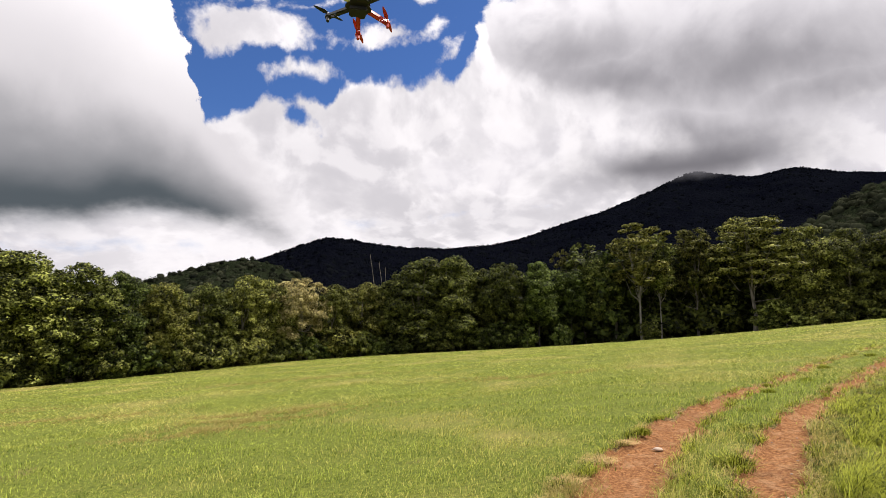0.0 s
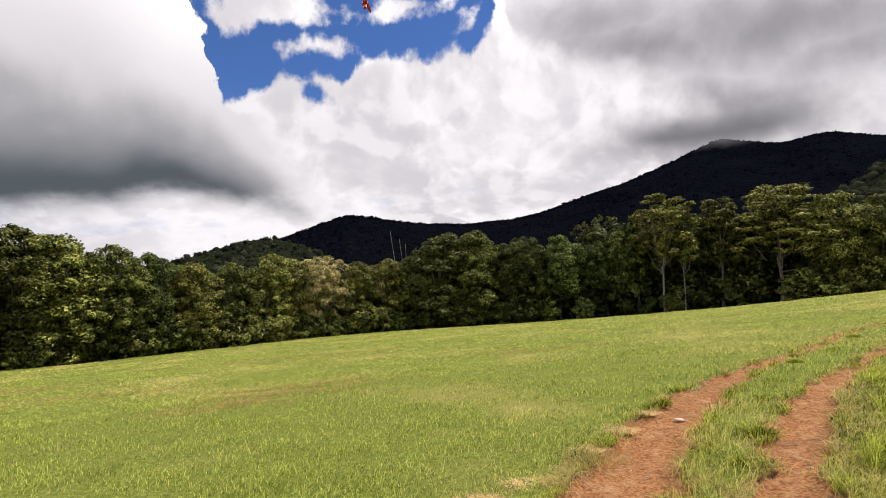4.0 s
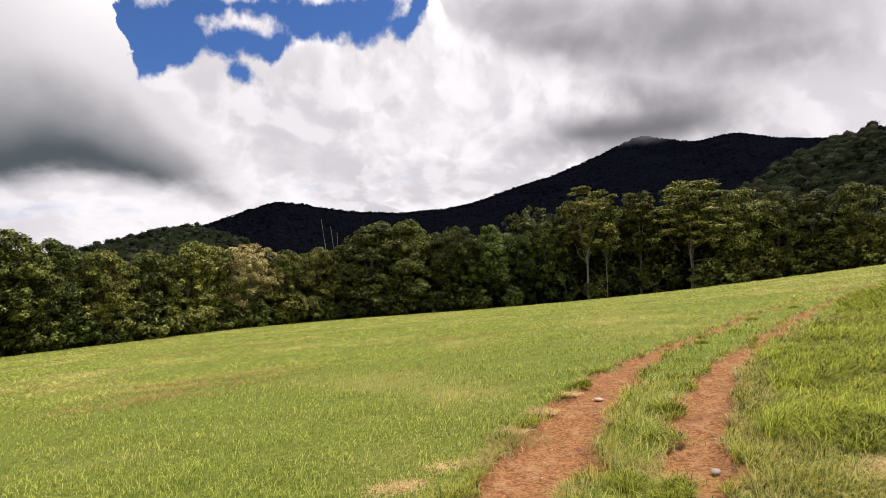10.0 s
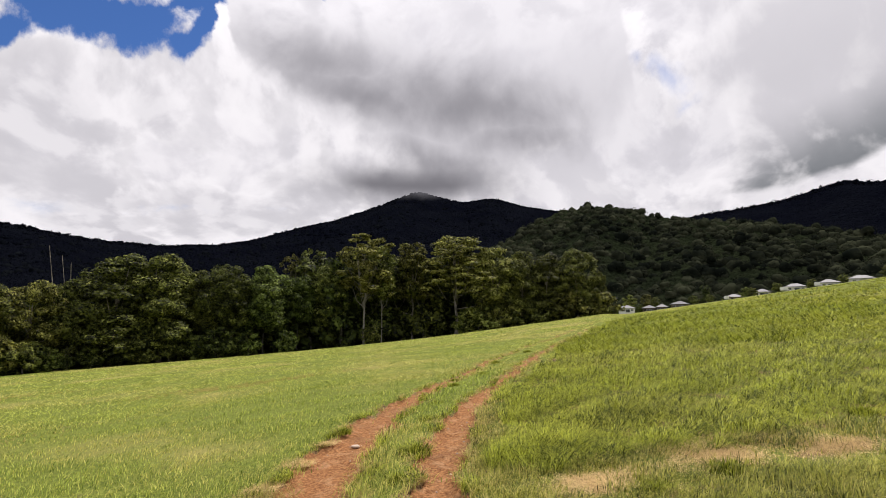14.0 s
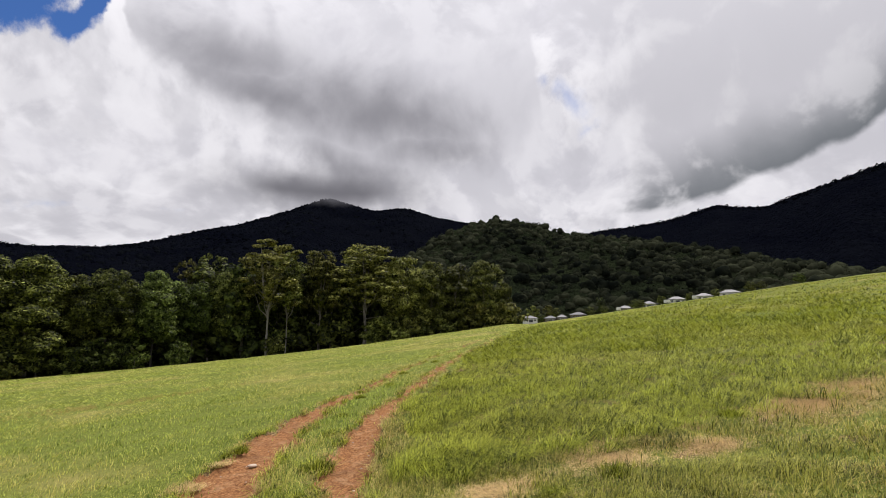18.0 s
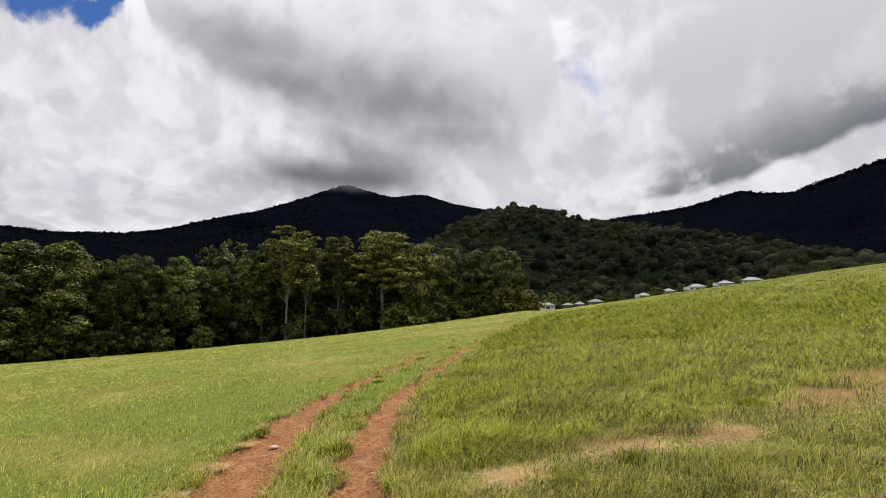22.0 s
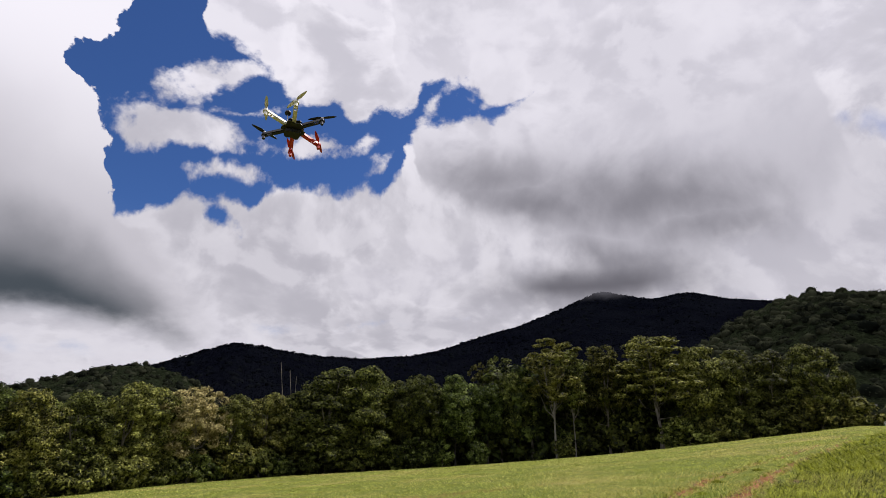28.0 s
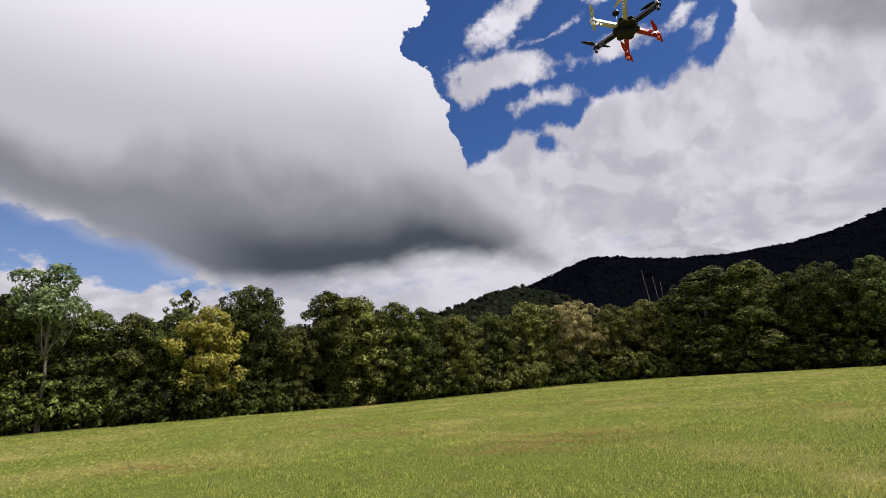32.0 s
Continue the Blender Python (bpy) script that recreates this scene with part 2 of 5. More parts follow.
    veil_e = n.mix(n.ramp(n.math("MULTIPLY_ADD", relief, -60.0, n.math("MULTIPLY", soft, 14.0)), 0.0, 9.0, 0.0, 0.55), veil_e, (0.80, 0.79, 0.785))
    cloud = n.mix(n.math("MULTIPLY", middle, 0.93), cloud, veil_m)
    cloud = n.mix(n.math("MULTIPLY", east, 0.95), cloud, veil_e)
    cap = n.ramp(n.math("MULTIPLY_ADD", ragged, 1.5, blob(az_w, el_w, 27.0, 15.2, 9.0, 2.2, 0)), -2.4, 2.0, 0.0, 0.9)
    cloud = n.mix(cap, cloud, (0.31, 0.305, 0.32))
    cloud = n.mix(west, cloud, west_col)
    # the cloud's heads, high up, stand in full sun
    cloud = n.scale(cloud, n.ramp(el, 22.0, 37.0, 1.0, 1.22))
    sky = n.node("ShaderNodeTexSky")
    sky.sky_type, sky.sun_disc = "NISHITA", False
    sky.sun_elevation, sky.sun_rotation = radians(SUN_EL), radians(SUN_AZ)
    sky.dust_density, sky.ozone_density = 0.3, 4.0
    blue = n.vec("MULTIPLY", n.scale(sky.outputs[0], 0.115), (0.46, 0.66, 0.95))
    veil = n.mix(n.ramp(el, 5.0, 22.0, 0.34, 0.0), blue, (0.62, 0.75, 0.92))
    out = n.node("ShaderNodeOutputWorld")
    back = n.node("ShaderNodeBackground")
    n.put(n.mix(cover, veil, cloud), back.inputs["Color"])
    back.inputs["Strength"].default_value = 1.0
    n.put(back.outputs[0], out.inputs[0])
    return world


make_world()


# ---- materials ----
def material(name, build, rough=0.85, spec=0.3, metal=0.0, thin=0.0):
    m = bpy.data.materials.new(name)
    m.use_nodes = True
    n = Nodes(m.node_tree)
    bsdf = n.node("ShaderNodeBsdfPrincipled")
    bsdf.inputs["Roughness"].default_value = rough
    bsdf.inputs["Specular IOR Level"].default_value = spec
    bsdf.inputs["Metallic"].default_value = metal
    out = n.node("ShaderNodeOutputMaterial")
    n.put(bsdf.outputs[0], out.inputs[0])
    build(n, bsdf)
    if thin:
        glow = n.node("ShaderNodeBsdfTranslucent")
        n.put(bsdf.inputs["Base Color"].links[0].from_socket, glow.inputs["Color"])
        both = n.node("ShaderNodeMixShader")
        n.put(thin, both.inputs[0])
        n.put(bsdf.outputs[0], both.inputs[1])
        n.put(glow.outputs[0], both.inputs[2])
        n.put(both.outputs[0], out.inputs[0])
    return m


def place_of(n):
    return n.node("ShaderNodeNewGeometry").outputs["Position"]


def island(n):
    return n.node("ShaderNodeNewGeometry").outputs["Random Per Island"]


def each(n):
    return n.node("ShaderNodeObjectInfo").outputs["Random"]


def object_place(n):
    return n.node("ShaderNodeTexCoord").outputs["Object"]


def leaf_material(name, dark, light, tip, rough=0.6, spec=0.12):
    """Foliage: each leaf its own tone, each tree its own cast, and patches within a crown."""
    def build(n, b):
        tone = n.math("ADD", n.math("MULTIPLY", island(n), 0.55), n.math("MULTIPLY", n.noise(place_of(n), 0.5, 2.0, 0.5), 0.75))
        col = n.mix(n.ramp(tone, 0.40, 0.95), dark, light)
        col = n.mix(n.math("MULTIPLY", n.ramp(island(n), 0.86, 1.0), 0.7), col, tip)
        hue = n.node("ShaderNodeHueSaturation")
        n.put(col, hue.inputs["Color"])
        n.put(n.ramp(each(n), 0.0, 1.0, 0.488, 0.522), hue.inputs["Hue"])
        n.put(n.ramp(n.math("FRACT", n.math("MULTIPLY", each(n), 7.3)), 0.0, 1.0, 0.62, 1.30), hue.inputs["Value"])
        n.put(hue.outputs[0], b.inputs["Base Color"])
        n.put(n.ramp(island(n), 0.0, 1.0, rough - 0.1, rough + 0.2), b.inputs["Roughness"])
    return material(name, build, rough, spec, 0.0, 0.09)


def canopy_leaf_material(name, dark, light, cell):
    """Foliage seen from afar: whole crowns differ more than their leaves."""
    def build(n, b):
        tone = n.math("ADD", n.math("MULTIPLY", island(n), 0.30), n.math("MULTIPLY", n.noise(place_of(n), 1.0 / cell, 3.0, 0.6), 1.0))
        wide = n.noise(place_of(n), 0.09 / cell, 2.0)
        n.put(n.mix(n.ramp(n.math("MULTIPLY_ADD", wide, 0.8, tone), 0.80, 1.35), dark, light), b.inputs["Base Color"])
    return material(name, build, 0.9, 0.0, 0.0, 0.1)


def bark_material(name, a, bcol):
    def build(n, b):
        p = object_place(n)
        f = n.noise(n.vec("MULTIPLY", p, (6.0, 6.0, 0.9)), 1.0, 6.0, 0.6)
        n.put(n.mix(n.ramp(f, 0.3, 0.7), a, bcol), b.inputs["Base Color"])
        n.put(n.bump(f, 0.6, 0.05), b.inputs["Normal"])
    return material(name, build, 0.9, 0.2)


def grass_material(name, dark, light, dry, dryness, rough=0.6, spec=0.15):
    def build(n, b):
        p = place_of(n)
        wide = n.noise(p, 0.16, 5.0, 0.6)
        small = n.noise(p, 1.1, 4.0, 0.6)
        tone = n.math("ADD", n.math("MULTIPLY", island(n), 0.55), n.math("MULTIPLY", small, 0.5))
        col = n.mix(n.ramp(tone, 0.2, 0.85), dark, light)
        tan = n.math("MULTIPLY", n.ramp(n.math("ADD", wide, n.math("MULTIPLY", n.math("SUBTRACT", island(n), 0.5), 0.35)), 0.48, 0.72), dryness)
        n.put(n.mix(tan, col, dry), b.inputs["Base Color"])
    return material(name, build, rough, spec, 0.0, 0.34)


def ground_material():
    def build(n, b):
        p = place_of(n)
        wide = n.noise(p, 0.16, 5.0, 0.6)
        mid = n.noise(p, 0.9, 5.0, 0.6)
        fine = n.noise(p, 14.0, 6.0, 0.65)
        col = n.mix(n.ramp(fine, 0.3, 0.7), (0.070, 0.092, 0.014), (0.19, 0.218, 0.038))
        col = n.mix(n.math("MULTIPLY", n.ramp(wide, 0.48, 0.72), 0.6), col, (0.34, 0.27, 0.10))
        col = n.mix(n.math("MULTIPLY", n.ramp(mid, 0.62, 0.75), 0.45), col, (0.20, 0.14, 0.07))
        # besides bare soil, worn carries the shade painted under the long grass
        worn = n.node("ShaderNodeAttribute")
        worn.attribute_name = "worn"
        bare = n.ramp(n.math("MULTIPLY_ADD", n.math("SUBTRACT", fine, 0.5), 0.9, worn.outputs["Fac"]), 0.3, 0.7)
        earth = n.mix(n.ramp(n.noise(p, 30.0, 4.0), 0.35, 0.65), (0.07, 0.040, 0.020), (0.36, 0.24, 0.12))
        n.put(n.mix(bare, col, earth), b.inputs["Base Color"])
        n.put(n.bump(n.math("ADD", fine, n.math("MULTIPLY", mid, 2.0)), 0.8, 0.05), b.inputs["Normal"])
    return material("meadow_ground", build, 0.95, 0.1)


def soil_material():
    def build(n, b):
        p = place_of(n)
        wide = n.noise(p, 0.8, 5.0, 0.6)
        mid = n.noise(p, 4.5, 5.0, 0.6)
        fine = n.noise(p, 26.0, 6.0, 0.62)
        col = n.mix(n.ramp(fine, 0.3, 0.7), (0.140, 0.058, 0.022), (0.375, 0.182, 0.076))
        col = n.mix(n.math("MULTIPLY", n.ramp(mid, 0.48, 0.72), 0.5), col, (0.43, 0.265, 0.145))
        col = n.mix(n.math("MULTIPLY", n.ramp(wide, 0.5, 0.75), 0.55), col, (0.115, 0.062, 0.036))
        n.put(col, b.inputs["Base Color"])
        n.put(n.bump(n.math("MULTIPLY_ADD", mid, 2.0, n.math("MULTIPLY", fine, 0.6)), 1.0, 0.05), b.inputs["Normal"])
    return material("red_soil", build, 0.95, 0.1)


def canopy_material(name, dark, light, cell):
    """A wooded slope seen from afar: crowns as cells of their own tone."""
    def build(n, b):
        p = place_of(n)
        warp = n.vec("ADD", p, n.scale(n.noise(p, 1.6 / cell, 3.0, 0.6, 0.0, True), cell * 0.9))
        d = n.voronoi(warp, 1.0 / cell)
        f = n.noise(p, 3.0 / cell, 5.0, 0.65)
        wide = n.noise(p, 0.12 / cell, 4.0)
        col = n.mix(n.ramp(n.math("ADD", n.math("MULTIPLY", f, 0.7), n.math("MULTIPLY", wide, 0.5)), 0.4, 0.8), dark, light)
        n.put(col, b.inputs["Base Color"])
        h = n.math("ADD", n.math("SUBTRACT", 1.0, d), n.math("MULTIPLY", f, 0.6))
        n.put(n.bump(h, 1.0, cell * 0.6), b.inputs["Normal"])
    return material(name, build, 1.0, 0.0)


def plain_material(name, colour, rough=0.6, spec=0.4, metal=0.0, vary=0.2):
    def build(n, b):
        f = n.noise(object_place(n), 9.0, 5.0, 0.6)
        low = tuple(c * (1 - vary) for c in colour)
        n.put(n.mix(f, low, colour), b.inputs["Base Color"])
        n.put(n.ramp(f, 0.3, 0.7, max(rough - 0.1, 0.05), rough + 0.08), b.inputs["Roughness"])
    return material(name, build, rough, spec, metal)


GROUND = ground_material()
SOIL = soil_material()
FIELD_GRASS = grass_material("field_grass", (0.100, 0.145, 0.020), (0.49, 0.57, 0.098), (0.68, 0.57, 0.18), 0.75)
# paler copy of the field grass: back light and dryness put into the colour
FAR_GRASS = grass_material("far_field_grass", (0.15, 0.19, 0.028), (0.60, 0.66, 0.13), (0.74, 0.64, 0.22), 0.7)
LONG_GRASS = grass_material("long_grass", (0.011, 0.021, 0.002), (0.43, 0.48, 0.046), (0.64, 0.57, 0.15), 0.2, 0.5, 0.06)
VERGE_GRASS = grass_material("verge_grass", (0.028, 0.038, 0.006), (0.46, 0.47, 0.072), (0.64, 0.48, 0.20), 0.75)
STRAW = grass_material("straw", (0.42, 0.28, 0.11), (0.84, 0.66, 0.34), (0.66, 0.45, 0.21), 0.4)
LEAF = leaf_material("broad_leaf", (0.007, 0.011, 0.003), (0.155, 0.180, 0.035), (0.38, 0.41, 0.11), 0.6, 0.1)
LEAF_WARM = leaf_material("olive_leaf", (0.010, 0.013, 0.003), (0.265, 0.270, 0.054), (0.46, 0.45, 0.14), 0.6, 0.1)
LEAF_TAN = leaf_material("tan_leaf", (0.20, 0.175, 0.065), (0.62, 0.56, 0.22), (0.66, 0.60, 0.28))
LEAF_YELLOW = leaf_material("yellowing_leaf", (0.12, 0.105, 0.016), (0.55, 0.47, 0.085), (0.58, 0.52, 0.16))
LEAF_LIME = leaf_material("young_leaf", (0.10, 0.15, 0.05), (0.34, 0.42, 0.18), (0.42, 0.50, 0.25))
# leaf green darkened to carry the shade inside the wood
LEAF_SHADED = leaf_material("shaded_leaf", (0.004, 0.007, 0.002), (0.095, 0.115, 0.020), (0.16, 0.18, 0.04))
BARK = bark_material("grey_bark", (0.09, 0.08, 0.065), (0.30, 0.27, 0.22))
BARK_PALE = bark_material("pale_bark", (0.11, 0.10, 0.08), (0.28, 0.26, 0.22))
# bark darkened to stand for the shade under the crowns
BARK_SHADED = bark_material("shaded_bark", (0.03, 0.027, 0.022), (0.09, 0.08, 0.065))
# near-black woods: the cloud shade over the mountains is put into the colour
RIDGE_SHADED = canopy_material("far_woods_shaded", (0.0016, 0.0020, 0.0046), (0.0046, 0.0056, 0.0085), 16.0)
# hill colours darkened to carry the cloud shade lying on the hill
HILLSIDE_SHADED = canopy_material("hill_woods_shaded", (0.006, 0.009, 0.005), (0.022, 0.028, 0.014), 9.0)
HILL_LEAF_SHADED = canopy_leaf_material("hill_leaf_shaded", (0.006, 0.008, 0.006), (0.047, 0.052, 0.031), 14.0)
# litter brown with the shade of the wood put into it
LITTER_SHADED = bark_material("shaded_leaf_litter", (0.02, 0.017, 0.011), (0.06, 0.045, 0.025))
DRY_GRASS = grass_material("dry_grass", (0.30, 0.24, 0.08), (0.52, 0.44, 0.15), (0.46, 0.30, 0.12), 0.5)
STONE = plain_material("pale_stone", (0.66, 0.53, 0.42), 0.85, 0.2, 0.0, 0.4)
GREY_STONE = plain_material("grey_stone", (0.36, 0.30, 0.27), 0.85, 0.2, 0.0, 0.4)


# ---- mesh helpers ----
def array_mesh(name, verts, faces):
    """A mesh from an array of corners and an array of faces with one number of corners each."""
    me = bpy.data.meshes.new(name)
    verts, faces = np.asarray(verts, dtype=np.float32), np.asarray(faces, dtype=np.int32)
    me.vertices.add(len(verts))
    me.vertices.foreach_set("co", verts.ravel())
    me.loops.add(faces.size)
    me.loops.foreach_set("vertex_index", faces.ravel())
    me.polygons.add(len(faces))
    me.polygons.foreach_set("loop_start", np.arange(0, faces.size, faces.shape[1], dtype=np.int32))
    me.update(calc_edges=True)
    return me


def smooth(me):
    me.polygons.foreach_set("use_smooth", np.ones(len(me.polygons), dtype=bool))
    return me


def as_mesh(data, name):
    if isinstance(data, bmesh.types.BMesh):
        me = bpy.data.meshes.new(name)
        data.to_mesh(me)
        data.free()
        return me
    return data


def part(name, data, mat, parent=None, label="", soft=False):
    me = as_mesh(data, name)
    me.materials.clear()
    me.materials.append(mat)
    if soft:
        smooth(me)
    ob = new(name, me)
    ob.parent = parent
    if label:
        tagged(ob, label)
    return ob


def thing(name, label, category, group="", kind=""):
    return tagged(new(name), label, category, group, kind)


def box(bm, x0, x1, y0, y1, z0, z1):
    m = Matrix.LocRotScale(((x0 + x1) / 2, (y0 + y1) / 2, (z0 + z1) / 2), None, (x1 - x0, y1 - y0, z1 - z0))
    bmesh.ops.create_cube(bm, size=1.0, matrix=m)
    return bm


def tube(points, radii, sides=7):
    """Corners and quads of a tapered tube along points."""
    pts = [Vector(p) for p in points]
    vs, fs = [], []
    for i, p in enumerate(pts):
        d = (pts[min(i + 1, len(pts) - 1)] - pts[max(i - 1, 0)]).normalized()
        u = d.orthogonal().normalized()
        w = d.cross(u)
        for k in range(sides):
            a = 2 * math.pi * k / sides
            vs.append(p + (u * math.cos(a) + w * math.sin(a)) * radii[i])
    for i in range(len(pts) - 1):
        for k in range(sides):
            a, b = i * sides + k, i * sides + (k + 1) % sides
            fs.append((a, b, b + sides, a + sides))
    return vs, fs


def tubes_mesh(name, rows, sides=7):
    vs, fs = [], []
    for points, radii in rows:
        v, f = tube(points, radii, sides)
        k = len(vs)
        vs += [tuple(p) for p in v]
        fs += [tuple(i + k for i in q) for q in f]
    return smooth(array_mesh(name, vs, fs))


def polar(az, r):
    a = radians(az)
    return r * math.sin(a), r * math.cos(a)


# ---- the lie of the land ----
LIE = (4.064, -1.891, 1.032, -0.125, -0.338, 0.084, -0.581, -0.193, 0.072)
RUT_LEFT = ((-1.2, 0.6), (0.1, 2.7), (1.22, 4.5), (2.45, 6.55), (3.85, 8.6), (5.6, 10.6), (7.95, 12.6), (12.1, 16.2), (17.8, 20.5), (25.6, 26.1), (36, 33.5), (50, 43.5), (66, 56))
RUT_RIGHT = ((0.3, 0.2), (1.4, 2.2), (2.5, 4.05), (3.75, 5.95), (4.87, 7.5), (6.1, 8.75), (7.8, 10.4), (11.2, 13.4), (16.5, 17.9), (24.6, 24.2), (35.2, 31.8), (49.3, 41.9), (65.4, 54.5))


def poly_z(x, y):
    x, y = x / 50.0, y / 50.0
    terms = (x, y, x * x, x * y, y * y, x ** 3, x * x * y, x * y * y, y ** 3)
    return sum(c * t for c, t in zip(LIE, terms))


def line_distance(x, y, line):
    """Distance of points from a bent line."""
    best = np.full(np.shape(x), 1e9)
    for (ax, ay), (bx, by) in zip(line, line[1:]):
        dx, dy = bx - ax, by - ay
        s = np.clip(((x - ax) * dx + (y - ay) * dy) / (dx * dx + dy * dy), 0, 1)
        best = np.minimum(best, np.hypot(x - ax - s * dx, y - ay - s * dy))
    return best


def waves(x, y, size, seed):
    """Cheap smooth noise between -1 and 1 from a few crossed waves."""
    g = np.random.RandomState(seed)
    out = 0.0
    for k in range(6):
        a, ph, s = g.uniform(0, 2 * math.pi), g.uniform(0, 6.28), g.uniform(0.6, 1.7)
        out = out + np.sin((x * math.cos(a) + y * math.sin(a)) * 2 * math.pi * s / size + ph)
    return out / 3.5


# height of the bank's crest above the eye, in degrees, by bearing
CREST_AZ = (40, 48.4, 53.7, 57.5, 61.8, 69.0, 75.0, 79.7, 92.0, 130.0)
CREST_EL = (-0.1, 0.55, 1.25, 1.75, 2.35, 3.3, 4.1, 4.6, 5.2, 5.2)


# the field sinks a little towards the wood: degrees, by bearing
DIP_AZ = (-60, -48, -38, -28, -16, -6, 2, 10, 20, 28, 38, 46)
DIP_EL = (0.0, 0.08, 0.24, 0.16, 0.0, 0.1, 0.24, 0.36, 0.36, 0.32, 0.14, 0.0)


def land(x, y):
    """Height of the ground."""
    x, y = np.asarray(x, dtype=float), np.asarray(y, dtype=float)
    r = np.maximum(np.hypot(x, y), 1e-6)
    edge = 112.0
    k = np.minimum(1.0, edge / r)
    inner = poly_z(x * k, y * k)
    slope = np.maximum((inner - 1.7) / edge, 0.0)
    out = inner + slope * np.clip(r - edge, 0, 320) - 0.006 * np.clip(r - edge, 0, 250) * (slope > 0)
    # the bank on the right flattens towards its crest
    az = np.degrees(np.arctan2(x, y))
    crest = np.interp(az, CREST_AZ, CREST_EL)
    cap = 1.7 + np.minimum(r, 430) * np.tan(np.radians(crest)) + 0.003 * (r - 90) * (r < 430)
    soft = 0.35
    low = -soft * np.logaddexp(-out / soft, -cap / soft)
    out = np.where((az > 47) & (az < 130), out + (low - out) * np.clip((az - 47) / 3, 0, 1) * np.clip((r - 25) / 20, 0, 1), out)
    out = out - r * np.tan(np.radians(np.interp(az, DIP_AZ, DIP_EL))) * np.clip((r - 22) / 34, 0, 1)
    return out + 0.02 * waves(x, y, 3.1, 3) * np.clip(r / 6, 0, 1) * np.clip(1 - r / 90, 0, 1) + 0.05 * waves(x, y, 11, 5) * np.clip((r - 5) / 20, 0, 1)


def rut_depth(x, y):
    n1 = 0.14 * waves(x, y, 1.3, 11) + 0.07 * waves(x, y, 0.5, 12)
    far = np.clip((np.hypot(x, y) - 8) / 18, 0, 1)
    n1 = n1 + far * (0.16 * waves(x, y, 4.0, 14) + 0.10 * waves(x, y, 1.6, 15) - 0.02)
    near = np.clip((np.hypot(x, y) - 6) / 9, 0, 1)
    half_l, half_r = 0.48 - 0.22 * near - 0.13 * far + n1 * 0.8, 0.30 - 0.21 * far + n1 * 0.85
    l, r = line_distance(x, y, RUT_LEFT), line_distance(x, y, RUT_RIGHT)
    return half_l - l, half_r - r


def ground_z(x, y):
    return float(land(x, y))


STRAW_SPOTS = ((5.62, 3.42, 0.62, 0.36), (6.40, 2.62, 0.36, 0.24), (8.6, 2.45, 0.8, 0.36), (9.9, 2.25, 1.2, 0.42), (3.97, 3.6, 0.38, 0.25), (0.10, 4.75, 0.20, 0.10), (0.55, 5.10, 0.15, 0.08),
               (1.40, 5.98, 0.14, 0.11), (2.02, 6.72, 0.13, 0.10), (2.62, 7.50, 0.11, 0.08))


def near_straw(x, y):
    out = np.zeros(np.shape(x))
    for cx, cy, ra, rb in STRAW_SPOTS:
        out = np.maximum(out, np.exp(-(((x - cx) / ra / 1.35) ** 2 + ((y - cy) / rb / 1.35) ** 2)))
    return np.clip(out * (0.75 + 0.55 * waves(x, y, 0.8, 31) + 0.35 * waves(x, y, 0.3, 32)), 0, 1)


def right_of_track(x, y):
    """Metres to the right of the eastern rut."""
    line = np.array(RUT_RIGHT)
    d = line_distance(x, y, RUT_RIGHT)
    yy = np.interp(x, line[:, 0], line[:, 1])
    return np.where((y < yy), d, -d)


def long_grass_zone(x, y):
    """Where the grass is uncut: the bank to the right of the track, beyond the mown strip."""
    return (right_of_track(x, y) > 0.55 + 0.35 * waves(x, y, 1.7, 61)) & (y > np.maximum(4.3 - 0.40 * (x - 3.9), 2.3 - 0.05 * (x - 9)) + 0.22 * waves(x, y, 1.3, 62))


